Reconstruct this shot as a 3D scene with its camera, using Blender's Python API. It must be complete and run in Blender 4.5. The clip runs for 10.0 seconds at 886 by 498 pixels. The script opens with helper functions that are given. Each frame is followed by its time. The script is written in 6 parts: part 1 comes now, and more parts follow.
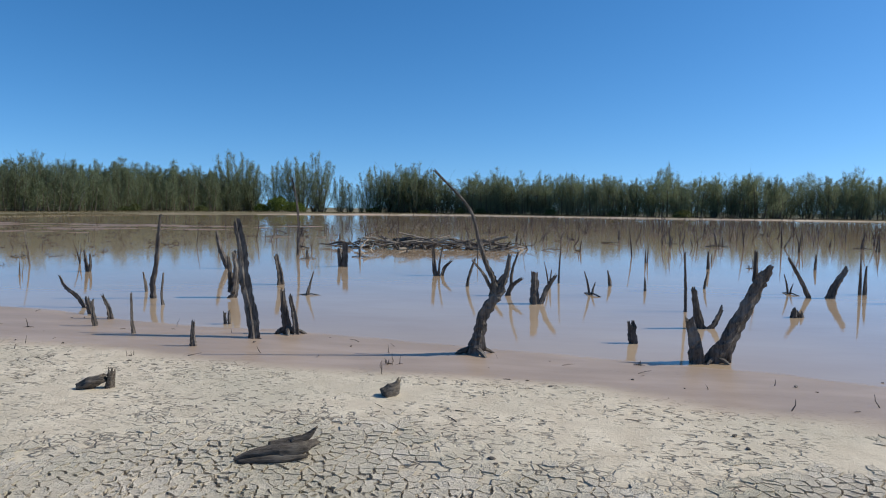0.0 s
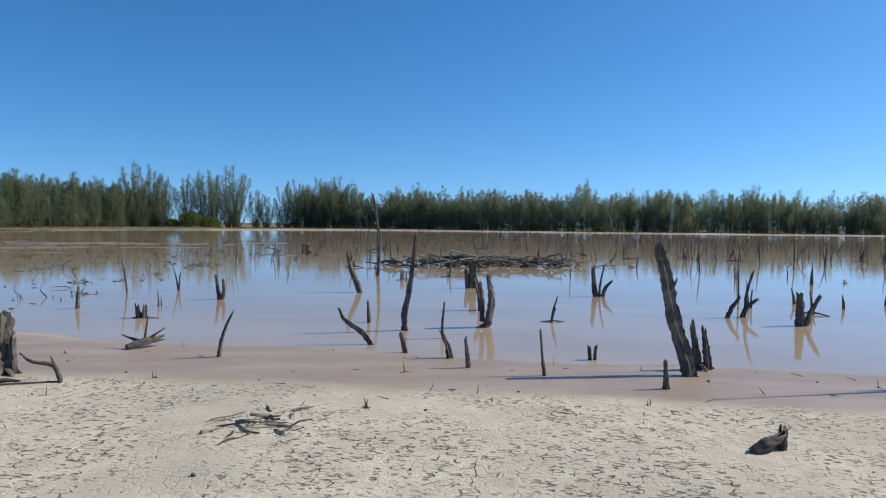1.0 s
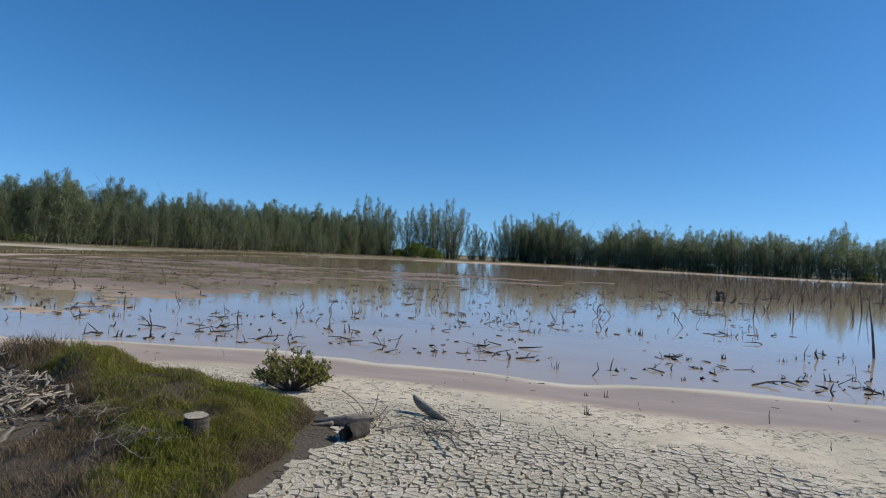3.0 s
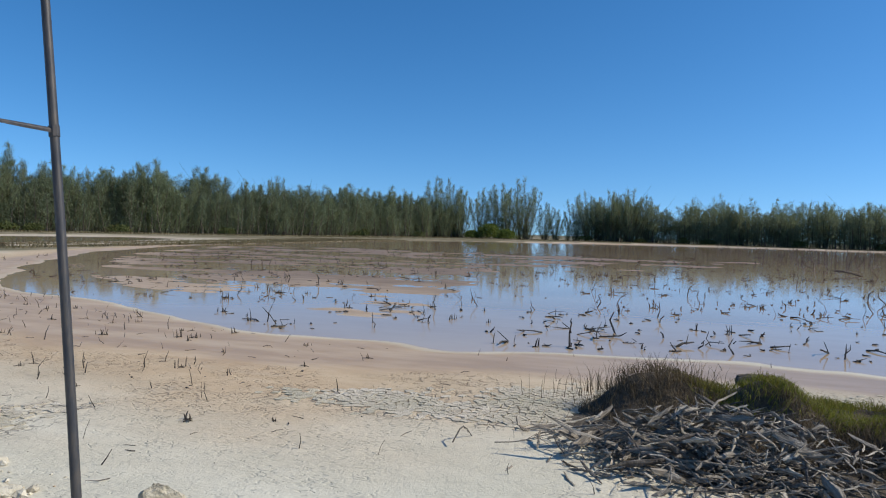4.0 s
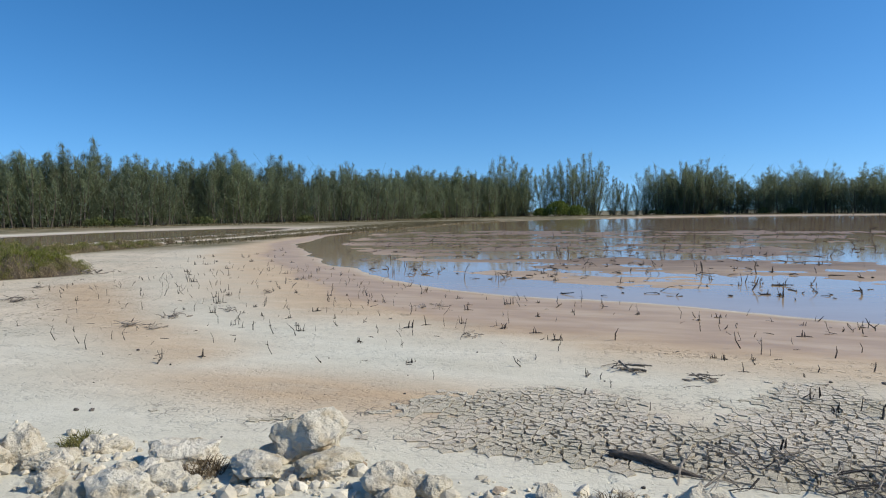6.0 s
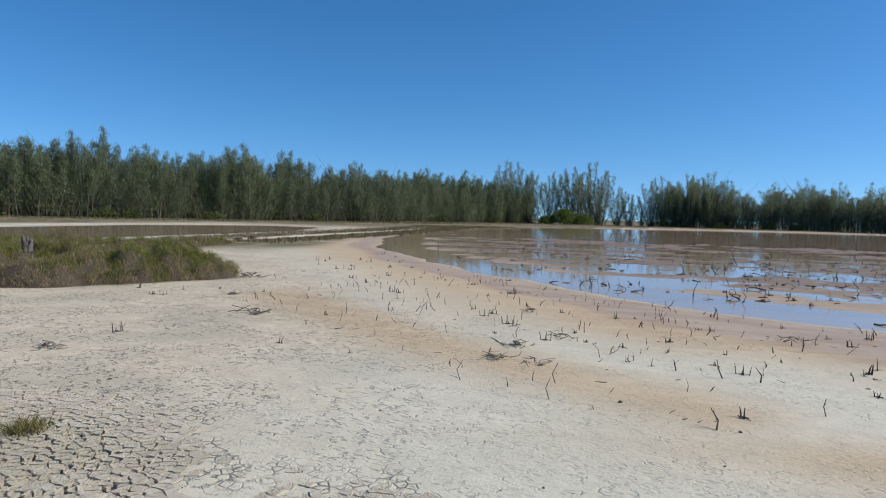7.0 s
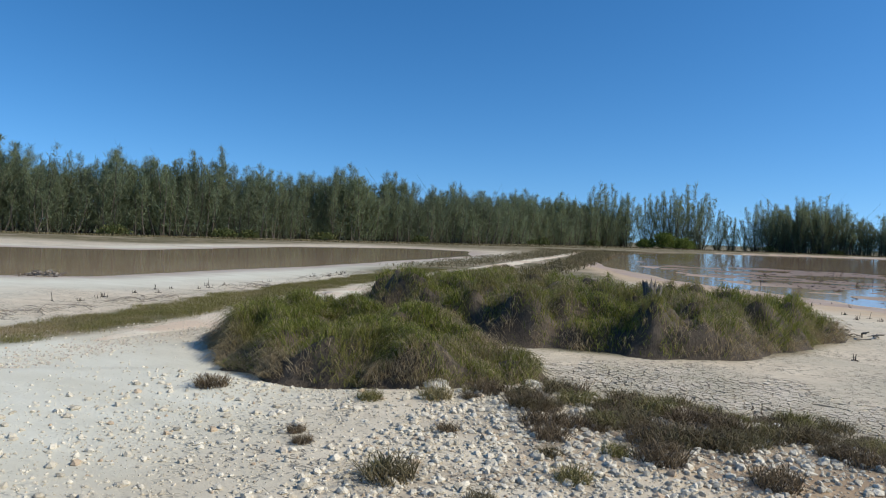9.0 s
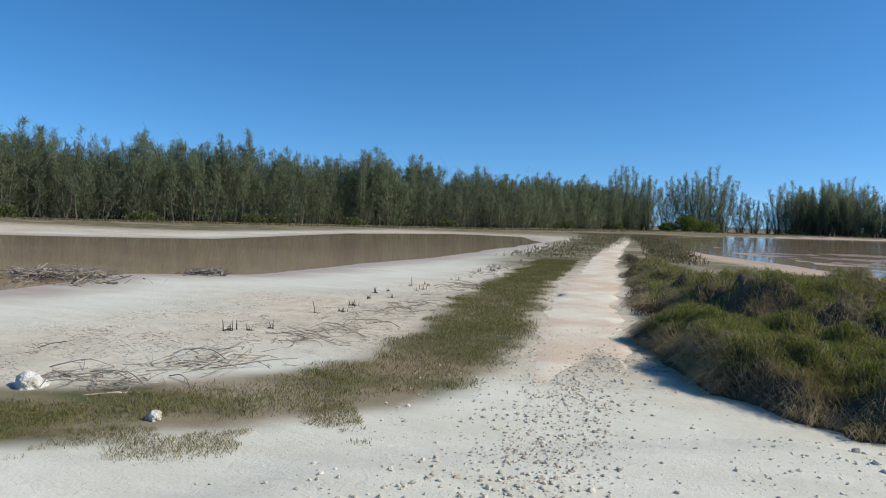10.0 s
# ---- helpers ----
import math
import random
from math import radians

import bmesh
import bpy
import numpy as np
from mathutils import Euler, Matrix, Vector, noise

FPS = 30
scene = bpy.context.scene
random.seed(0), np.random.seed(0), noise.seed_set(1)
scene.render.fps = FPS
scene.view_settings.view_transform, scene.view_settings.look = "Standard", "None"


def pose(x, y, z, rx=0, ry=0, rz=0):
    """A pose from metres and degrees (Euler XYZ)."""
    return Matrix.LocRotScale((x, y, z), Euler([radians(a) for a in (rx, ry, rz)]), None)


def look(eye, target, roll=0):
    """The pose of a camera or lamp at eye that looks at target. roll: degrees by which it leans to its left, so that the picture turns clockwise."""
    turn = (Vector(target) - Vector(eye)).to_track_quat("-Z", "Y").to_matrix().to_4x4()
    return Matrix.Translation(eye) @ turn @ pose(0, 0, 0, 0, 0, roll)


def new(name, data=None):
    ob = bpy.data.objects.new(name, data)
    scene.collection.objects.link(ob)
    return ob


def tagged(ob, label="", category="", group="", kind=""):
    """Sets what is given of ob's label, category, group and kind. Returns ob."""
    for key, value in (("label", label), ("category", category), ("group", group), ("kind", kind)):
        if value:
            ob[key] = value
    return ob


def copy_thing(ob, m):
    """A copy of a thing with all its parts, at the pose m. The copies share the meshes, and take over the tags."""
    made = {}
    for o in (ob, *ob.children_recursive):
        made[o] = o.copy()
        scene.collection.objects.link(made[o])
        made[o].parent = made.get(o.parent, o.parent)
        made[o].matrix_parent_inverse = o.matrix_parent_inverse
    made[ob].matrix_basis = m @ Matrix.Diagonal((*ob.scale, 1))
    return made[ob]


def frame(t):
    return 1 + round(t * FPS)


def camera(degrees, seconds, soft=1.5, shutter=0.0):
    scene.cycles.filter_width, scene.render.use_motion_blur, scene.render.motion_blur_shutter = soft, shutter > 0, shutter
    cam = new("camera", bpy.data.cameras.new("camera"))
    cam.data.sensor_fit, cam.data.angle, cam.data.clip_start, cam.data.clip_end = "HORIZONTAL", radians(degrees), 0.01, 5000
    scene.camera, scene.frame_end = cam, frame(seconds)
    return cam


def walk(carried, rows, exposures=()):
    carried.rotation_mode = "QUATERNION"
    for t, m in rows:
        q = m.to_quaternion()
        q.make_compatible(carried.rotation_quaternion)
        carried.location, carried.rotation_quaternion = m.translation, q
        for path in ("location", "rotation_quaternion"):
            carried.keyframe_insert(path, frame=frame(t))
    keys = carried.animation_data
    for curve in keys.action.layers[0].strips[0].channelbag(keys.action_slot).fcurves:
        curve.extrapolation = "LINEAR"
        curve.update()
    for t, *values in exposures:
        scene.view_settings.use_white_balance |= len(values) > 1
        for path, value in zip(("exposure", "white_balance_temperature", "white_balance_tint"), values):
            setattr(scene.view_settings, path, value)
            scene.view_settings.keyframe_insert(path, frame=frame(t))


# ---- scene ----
# ---------------------------------------------------------------- camera
LENS = 68.5
cam = camera(LENS, 10.0, 1.15)
# seconds, x, y, z of the eye, yaw, pitch, roll in degrees
PATH = [
    (0, 0.001, -0.976, 1.971, 5.88, -3.54, 0.68),
    (0.5, -3.697, -0.605, 1.973, 0.51, -2.19, 0.39),
    (1, -7.429, -0.150, 2.007, -2.85, -2.18, 0.57),
    (1.5, -11.077, 0.326, 2.005, -4.22, -1.51, 1.42),
    (2, -14.642, 0.769, 1.986, 0.35, 0.39, -0.08),
    (2.2, -16.000, 0.860, 1.984, 3.97, 0.85, 1.35),
    (3.3, -24.600, 0.820, 1.986, 13.67, -0.02, 2.85),
    (3.5, -26.087, 0.749, 1.986, 14.54, -0.86, 2.98),
    (4, -29.527, 0.529, 2.016, 16.72, -1.49, 1.56),
    (4.5, -32.931, 0.200, 1.993, 17.74, -2.06, 0.96),
    (5, -36.250, 0.035, 2.013, 18.78, -3.12, 1.35),
    (5.5, -39.453, -0.028, 2.030, 18.29, -2.79, -0.25),
    (6, -42.686, -0.075, 1.969, 19.22, -3.23, -0.72),
    (6.2, -44.010, -0.080, 1.975, 19.55, -3.35, 0.50),
    (7.3, -51.690, -0.010, 2.028, 17.55, -2.25, 1.55),
    (7.5, -53.086, -0.014, 2.034, 17.77, -1.72, 1.62),
    (8, -56.627, -0.148, 2.045, 18.86, -1.67, 2.46),
    (8.5, -60.281, -0.142, 2.019, 20.52, -1.42, 1.95),
    (9, -63.931, -0.129, 1.963, 22.09, -1.22, 2.06),
    (9.5, -67.601, -0.170, 1.909, 21.91, -1.56, 0.93),
    (10, -71.257, -0.187, 2.000, 21.85, -2.70, 1.81),
]


def aim(x, y, z, yaw, pitch, roll):
    a, p = radians(yaw), radians(pitch)
    return look((x, y, z), (x - math.sin(a) * math.cos(p), y + math.cos(a) * math.cos(p), z + math.sin(p)), roll)


walk(cam, [(t, aim(*row)) for t, *row in PATH], exposures=[(0.0, -0.04), (1.0, 0.0), (1.5, -0.14), (2.0, -0.2), (2.2, -0.2), (3.3, -0.04), (4.0, 0.0), (6.0, 0.03), (7.3, -0.06), (8.5, -0.06), (9.0, 0.0), (10.0, 0.0)])

# ---------------------------------------------------------------- light
SUN_ELEVATION, SUN_AZIMUTH = 39.0, 11.0  # azimuth from +x towards +y
world = bpy.data.worlds.new("world")
scene.world = world
world.use_nodes = True
wn, wl = world.node_tree.nodes, world.node_tree.links
sky = wn.new("ShaderNodeTexSky")
sky.sky_type, sky.sun_disc = "NISHITA", False
sky.sun_elevation, sky.sun_rotation = radians(SUN_ELEVATION), radians(90 - SUN_AZIMUTH)
sky.altitude, sky.air_density, sky.dust_density, sky.ozone_density = 0, 0.8, 0.3, 4.8
vivid = wn.new("ShaderNodeHueSaturation")
vivid.inputs["Saturation"].default_value = 1.23
vivid.inputs["Hue"].default_value = 0.4975
lift = wn.new("ShaderNodeMapping")
lift.inputs["Location"].default_value = (0, 0, 0.075)
wl.new(wn.new("ShaderNodeTexCoord").outputs["Generated"], lift.inputs["Vector"])
wl.new(lift.outputs[0], sky.inputs["Vector"])
wl.new(sky.outputs[0], vivid.inputs["Color"])
wl.new(vivid.outputs[0], wn["Background"].inputs[0])
wn["Background"].inputs[1].default_value = 0.152
sun = new("sun", bpy.data.lights.new("sun", "SUN"))
sun.data.energy, sun.data.angle, sun.data.color = 4.3, radians(0.5), (1.0, 0.95, 0.83)
az, el = radians(SUN_AZIMUTH), radians(SUN_ELEVATION)
sun.matrix_world = look((60 * math.cos(az), 60 * math.sin(az), 60 * math.tan(el)), (0, 0, 0))

# ---------------------------------------------------------------- materials


class Mat:
    """A small builder of node materials."""

    def __init__(self, name):
        self.m = bpy.data.materials.new(name)
        self.m.use_nodes = True
        self.n, self.l = self.m.node_tree.nodes, self.m.node_tree.links
        self.b = self.n["Principled BSDF"]

    def put(self, socket, value):
        if isinstance(value, bpy.types.NodeSocket):
            self.l.new(value, socket)
        else:
            socket.default_value = value

    def coords(self):
        return self.n.new("ShaderNodeNewGeometry").outputs["Position"]

    def local(self):
        return self.n.new("ShaderNodeTexCoord").outputs["Object"]

    def scaled(self, vector, s):
        nd = self.n.new("ShaderNodeMapping")
        nd.inputs["Scale"].default_value = s
        self.l.new(vector, nd.inputs["Vector"])
        return nd.outputs[0]

    def noise(self, vector, scale, detail=4.0, rough=0.55):
        nd = self.n.new("ShaderNodeTexNoise")
        nd.inputs["Scale"].default_value, nd.inputs["Detail"].default_value, nd.inputs["Roughness"].default_value = scale, detail, rough
        self.l.new(vector, nd.inputs["Vector"])
        return nd.outputs[0]

    def cells(self, vector, scale, feature="DISTANCE_TO_EDGE", jitter=1.0):
        nd = self.n.new("ShaderNodeTexVoronoi")
        nd.feature = feature
        nd.inputs["Scale"].default_value, nd.inputs["Randomness"].default_value = scale, jitter
        self.l.new(vector, nd.inputs["Vector"])
        return nd.outputs[0]

    def attr(self, name):
        nd = self.n.new("ShaderNodeAttribute")
        nd.attribute_name = name
        return nd.outputs["Fac"]

    def chance(self):
        return self.n.new("ShaderNodeObjectInfo").outputs["Random"]

    def island(self):
        return self.n.new("ShaderNodeNewGeometry").outputs["Random Per Island"]

    def ramp(self, value, a, b, lo=0.0, hi=1.0):
        nd = self.n.new("ShaderNodeMapRange")
        nd.inputs[1].default_value, nd.inputs[2].default_value, nd.inputs[3].default_value, nd.inputs[4].default_value = a, b, lo, hi
        self.put(nd.inputs[0], value)
        return nd.outputs[0]

    def math(self, op, a, b=0.0):
        nd = self.n.new("ShaderNodeMath")
        nd.operation = op
        self.put(nd.inputs[0], a), self.put(nd.inputs[1], b)
        return nd.outputs[0]

    def mix(self, f, a, b):
        nd = self.n.new("ShaderNodeMix")
        nd.data_type = "RGBA"
        for socket, v in ((nd.inputs[0], f), (nd.inputs[6], a), (nd.inputs[7], b)):
            self.put(socket, (*v, 1.0) if isinstance(v, tuple) else v)
        return nd.outputs[2]

    def bump(self, height, distance, strength=1.0, normal=None):
        nd = self.n.new("ShaderNodeBump")
        nd.inputs["Strength"].default_value, nd.inputs["Distance"].default_value = strength, distance
        self.l.new(height, nd.inputs["Height"])
        if normal is not None:
            self.l.new(normal, nd.inputs["Normal"])
        return nd.outputs[0]

    def done(self, color, rough=0.8, normal=None, specular=0.3):
        self.put(self.b.inputs["Base Color"], (*color, 1.0) if isinstance(color, tuple) else color)
        self.put(self.b.inputs["Roughness"], rough)
        self.b.inputs["Specular IOR Level"].default_value = specular
        if normal is not None:
            self.l.new(normal, self.b.inputs["Normal"])
        return self.m


def ground_material():
    k = Mat("salt_flat_ground")
    p = k.coords()
    fine, mid, broad = k.noise(p, 38, 5, 0.65), k.noise(p, 3.2, 5, 0.6), k.noise(p, 0.45, 4)
    streak = k.noise(k.scaled(p, (0.5, 1.6, 1)), 1.1, 5, 0.6)
    sand = k.mix(k.ramp(mid, 0.35, 0.65), (0.555, 0.462, 0.338), (0.68, 0.583, 0.438))
    sand = k.mix(k.ramp(broad, 0.45, 0.68), sand, (0.49, 0.43, 0.32))
    grit = k.cells(k.scaled(p, (0.7, 1.2, 1)), 11, "F1")
    dash = k.cells(k.scaled(p, (1.0, 2.2, 1)), 7.5)
    dash = k.math("MULTIPLY", k.ramp(dash, 0.03, 0.10, 1.0, 0.0), k.ramp(k.noise(p, 9.0, 3), 0.50, 0.58))
    pits = k.math("MULTIPLY", k.math("MAXIMUM", dash, k.ramp(grit, 0.14, 0.34, 1.0, 0.0)), k.math("MULTIPLY", k.ramp(k.noise(p, 0.8, 3), 0.36, 0.54), k.ramp(k.noise(p, 7, 2), 0.36, 0.5)))
    sand = k.mix(k.math("MULTIPLY", pits, 0.85), sand, (0.17, 0.145, 0.11))
    salt = k.mix(k.ramp(streak, 0.35, 0.7), (0.61, 0.575, 0.455), (0.71, 0.68, 0.56))
    col = k.mix(k.attr("salt"), sand, salt)
    pink = k.mix(k.ramp(streak, 0.35, 0.65), (0.335, 0.24, 0.17), (0.445, 0.335, 0.25))
    col = k.mix(k.math("MULTIPLY", k.attr("wet"), k.ramp(streak, 0.2, 0.5, 0.8, 1.0)), col, pink)
    rust = k.mix(k.ramp(streak, 0.4, 0.65), (0.46, 0.30, 0.165), (0.57, 0.42, 0.265))
    col = k.mix(k.math("MULTIPLY", k.attr("orange"), k.ramp(streak, 0.34, 0.54, 0.65, 1.0)), col, rust)
    mire = k.mix(k.ramp(streak, 0.35, 0.65), (0.17, 0.115, 0.068), (0.30, 0.205, 0.125))
    col = k.mix(k.math("MULTIPLY", k.attr("silt"), 0.95), col, mire)
    turf = k.mix(k.ramp(mid, 0.36, 0.64), (0.155, 0.115, 0.06), (0.09, 0.10, 0.035))
    turf = k.mix(k.ramp(broad, 0.46, 0.64), turf, (0.30, 0.235, 0.145))
    turf = k.mix(k.ramp(k.noise(k.scaled(p, (0.35, 1.0, 1)), 0.16, 4), 0.54, 0.60), turf, (0.31, 0.25, 0.17))
    col = k.mix(k.attr("marsh"), col, turf)
    # shade in the gaps between mud plates, put into the bed's colour
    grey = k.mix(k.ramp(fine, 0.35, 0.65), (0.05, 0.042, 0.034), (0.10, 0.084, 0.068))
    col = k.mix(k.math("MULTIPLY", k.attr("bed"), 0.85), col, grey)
    loam = k.mix(k.ramp(fine, 0.35, 0.65), (0.055, 0.044, 0.032), (0.135, 0.11, 0.082))
    col = k.mix(k.ramp(k.math("ADD", k.attr("loam"), k.math("MULTIPLY", k.math("SUBTRACT", mid, 0.5), 0.9)), 0.42, 0.58), col, loam)
    col = k.mix(k.math("MULTIPLY", k.ramp(fine, 0.58, 0.78, 0.0, 0.4), k.ramp(k.attr("wet"), 0, 0.8, 1.0, 0.1)), col, (0.22, 0.19, 0.155))
    edge = k.cells(p, 10.5)
    crack = k.math("MULTIPLY", k.ramp(edge, 0.02, 0.12, 1.0, 0.0), k.math("MULTIPLY", k.attr("crack"), k.ramp(k.noise(p, 5.0, 4), 0.44, 0.56)))
    # crack lines coloured dark: shade inside them painted in, with some moist mud
    col = k.mix(k.math("MULTIPLY", k.math("MULTIPLY", crack, 0.75), k.ramp(k.attr("wet"), 0.1, 0.6, 1.0, 0.0)), col, (0.11, 0.09, 0.07))
    rough = k.ramp(k.attr("wet"), 0.0, 1.0, 0.9, 0.42)
    relief = k.math("ADD", k.math("MULTIPLY", mid, 0.7), k.math("MULTIPLY", fine, 0.3))
    relief = k.math("MULTIPLY", relief, k.ramp(k.attr("wet"), 0.0, 0.8, 1.0, 0.12))
    n1 = k.bump(relief, 0.035, 0.7)
    dry = k.ramp(k.attr("wet"), 0.1, 0.6, 1.0, 0.0)
    dry = k.math("MULTIPLY", dry, k.ramp(k.attr("salt"), 0.3, 0.9, 1.0, 0.12))
    n2 = k.bump(k.math("SUBTRACT", 1.0, k.math("MULTIPLY", dry, k.math("MAXIMUM", crack, pits))), 0.02, 0.9, n1)
    return k.done(col, rough, n2, 0.25)


def plate_material(own=True):
    k = Mat("dried_mud")
    p = k.coords()
    v = k.chance() if own else k.island()
    fine = k.noise(p, 45, 5, 0.65)
    mid = k.noise(p, 0.9, 4)
    col = k.mix(v, (0.57, 0.485, 0.37), (0.70, 0.612, 0.485))
    col = k.mix(k.ramp(mid, 0.42, 0.62), col, (0.53, 0.465, 0.345))
    col = k.mix(k.ramp(fine, 0.54, 0.74, 0.0, 0.4), col, (0.25, 0.21, 0.16))
    return k.done(col, 0.92, k.bump(fine, 0.03, 0.9), 0.1)


def water_material():
    k = Mat("murky_water")
    p = k.coords()
    silt = k.noise(k.scaled(p, (0.6, 1.4, 1)), 0.22, 5, 0.6)
    col = k.mix(k.ramp(silt, 0.35, 0.65), (0.42, 0.30, 0.19), (0.50, 0.38, 0.26))
    ripple = k.noise(k.scaled(p, (1.0, 2.2, 1)), 2.6, 3, 0.5)
    m = k.done(col, 0.05, k.bump(ripple, 0.012, 0.10), 0.5)
    k.b.inputs["IOR"].default_value = 1.333
    return m


def wood_material(name, dark, pale, bleach, along=(22, 22, 2.2)):
    k = Mat(name)
    p = k.local()
    grain = k.noise(k.scaled(p, along), 1.6, 6, 0.65)
    spots = k.noise(p, 3.0, 4)
    col = k.mix(k.ramp(grain, 0.34, 0.66), dark, pale)
    col = k.mix(k.math("MULTIPLY", k.ramp(spots, 0.5, 0.68), bleach), col, (0.42, 0.38, 0.33))
    col = k.mix(k.ramp(k.chance(), 0, 1, 0, 0.35), col, dark)
    return k.done(col, 0.88, k.bump(grain, 0.02, 0.9), 0.25)


def rock_material(name="limestone", a=(0.58, 0.51, 0.385), b=(0.75, 0.68, 0.55)):
    k = Mat(name)
    p = k.local()
    q = k.coords()
    fine, mid = k.noise(q, 26, 6, 0.7), k.noise(q, 5.5, 5)
    col = k.mix(k.chance(), a, b)
    col = k.mix(k.ramp(mid, 0.50, 0.66, 0, 0.7), col, (0.44, 0.335, 0.20))
    col = k.mix(k.ramp(fine, 0.56, 0.74, 0, 0.4), col, (0.28, 0.245, 0.195))
    pits = k.math("ADD", k.math("MULTIPLY", fine, 0.5), mid)
    return k.done(col, 0.93, k.bump(pits, 0.09, 0.9), 0.2)


def stone_material():
    k = Mat("limestone_rubble")
    q = k.coords()
    fine = k.noise(q, 40, 5, 0.65)
    col = k.mix(k.island(), (0.47, 0.41, 0.31), (0.76, 0.69, 0.555))
    col = k.mix(k.ramp(k.island(), 0.93, 0.97), col, (0.50, 0.38, 0.26))
    col = k.mix(k.ramp(fine, 0.55, 0.75, 0, 0.5), col, (0.28, 0.25, 0.20))
    return k.done(col, 0.93, k.bump(fine, 0.02, 0.6), 0.2)


def blade_material(name, a, b, dry, share, soft=0.25):
    """Leaves and grass: colour by the piece, drifts of dry growth, some light let through."""
    k = Mat(name)
    v = k.island()
    drift = k.noise(k.coords(), 0.7, 4)
    col = k.mix(v, a, b)
    col = k.mix(k.math("MULTIPLY", k.ramp(drift, 0.62 - share, 0.72 - share * 0.4), k.ramp(v, 0.0, 1.0, 0.4, 1.0)), col, dry)
    k.done(col, 0.75, None, 0.2)
    tr = k.n.new("ShaderNodeBsdfTranslucent")
    k.put(tr.inputs[0], col)
    mx = k.n.new("ShaderNodeMixShader")
    mx.inputs[0].default_value = soft
    k.l.new(k.b.outputs[0], mx.inputs[1]), k.l.new(tr.outputs[0], mx.inputs[2])
    k.l.new(mx.outputs[0], k.n["Material Output"].inputs[0])
    return k.m


def needle_material(name, a, b):
    k = Mat(name)
    col = k.mix(k.island(), a, b)
    col = k.mix(k.ramp(k.chance(), 0, 1, 0, 0.5), col, (0.14, 0.16, 0.105))
    k.done(col, 0.7, None, 0.2)
    tr = k.n.new("ShaderNodeBsdfTranslucent")
    k.put(tr.inputs[0], col)
    mx = k.n.new("ShaderNodeMixShader")
    mx.inputs[0].default_value = 0.58
    k.l.new(k.b.outputs[0], mx.inputs[1]), k.l.new(tr.outputs[0], mx.inputs[2])
    k.l.new(mx.outputs[0], k.n["Material Output"].inputs[0])
    return k.m


def metal_material():
    k = Mat("weathered_pole")
    p = k.local()
    f = k.noise(k.scaled(p, (30, 30, 6)), 1.0, 5, 0.6)
    col = k.mix(k.ramp(f, 0.4, 0.62), (0.05, 0.052, 0.06), (0.095, 0.085, 0.078))
    k.b.inputs["Metallic"].default_value = 0.35
    return k.done(col, 0.55, k.bump(f, 0.004, 0.5), 0.4)


def track_material():
    k = Mat("crushed_limestone_track")
    p = k.coords()
    fine, mid = k.noise(p, 30, 5, 0.65), k.noise(p, 1.6, 5)
    col = k.mix(k.ramp(mid, 0.35, 0.65), (0.69, 0.625, 0.475), (0.80, 0.74, 0.595))
    col = k.mix(k.ramp(k.noise(p, 0.55, 4), 0.40, 0.58, 0.1, 0.9), col, (0.62, 0.47, 0.34))
    col = k.mix(k.ramp(fine, 0.55, 0.75, 0, 0.5), col, (0.30, 0.26, 0.20))
    return k.done(col, 0.93, k.bump(fine, 0.02, 0.6), 0.2)


GROUND, PLATE, PLATES, WATER = ground_material(), plate_material(), plate_material(False), water_material()
SNAG = wood_material("blackened_snag_wood", (0.04, 0.034, 0.029), (0.19, 0.16, 0.135), 0.45)
DRIFT = wood_material("bleached_driftwood", (0.13, 0.108, 0.085), (0.45, 0.385, 0.305), 0.5, (2.6, 30, 30))
PALE = wood_material("sun_bleached_splinters", (0.34, 0.285, 0.22), (0.72, 0.635, 0.51), 0.4, (2.6, 30, 30))
LYING = wood_material("dark_lying_wood", (0.05, 0.041, 0.033), (0.21, 0.175, 0.14), 0.35, (2.6, 30, 30))
SODDEN = wood_material("waterlogged_wood", (0.022, 0.019, 0.016), (0.10, 0.08, 0.062), 0.3)
DEADTURF = blade_material("dead_turf", (0.085, 0.062, 0.036), (0.24, 0.18, 0.11), (0.10, 0.085, 0.04), 0.08, 0.3)
BARK = wood_material("tree_bark", (0.06, 0.048, 0.038), (0.15, 0.12, 0.095), 0.2)
SAWN = wood_material("sawn_wood_end", (0.33, 0.28, 0.21), (0.50, 0.44, 0.35), 0.6)
CHALK = rock_material("white_chalky_stone", (0.76, 0.71, 0.62), (0.85, 0.81, 0.73))
GRIT = wood_material("pinkish_crushed_stone", (0.46, 0.385, 0.30), (0.70, 0.61, 0.50), 0.2)
ROCK, STONES, POLE, TRACK = rock_material(), stone_material(), metal_material(), track_material()
GRASS = blade_material("salt_grass", (0.07, 0.095, 0.02), (0.31, 0.315, 0.065), (0.24, 0.185, 0.085), 0.12, 0.42)
DRYGRASS = blade_material("dry_grass", (0.25, 0.19, 0.11), (0.50, 0.40, 0.245), (0.16, 0.14, 0.06), 0.1, 0.4)
STRIP = blade_material("short_salt_grass", (0.13, 0.13, 0.04), (0.25, 0.22, 0.08), (0.32, 0.25, 0.14), 0.12)
MARSH = blade_material("marsh_grass", (0.11, 0.09, 0.045), (0.22, 0.18, 0.10), (0.11, 0.115, 0.04), 0.06)
MOUNDGRASS = blade_material("mound_grass", (0.085, 0.105, 0.016), (0.30, 0.29, 0.05), (0.24, 0.165, 0.07), 0.12, 0.4)
TWIGLEAF = blade_material("olive_leaves", (0.12, 0.12, 0.03), (0.32, 0.29, 0.09), (0.24, 0.18, 0.07), 0.06, 0.4)
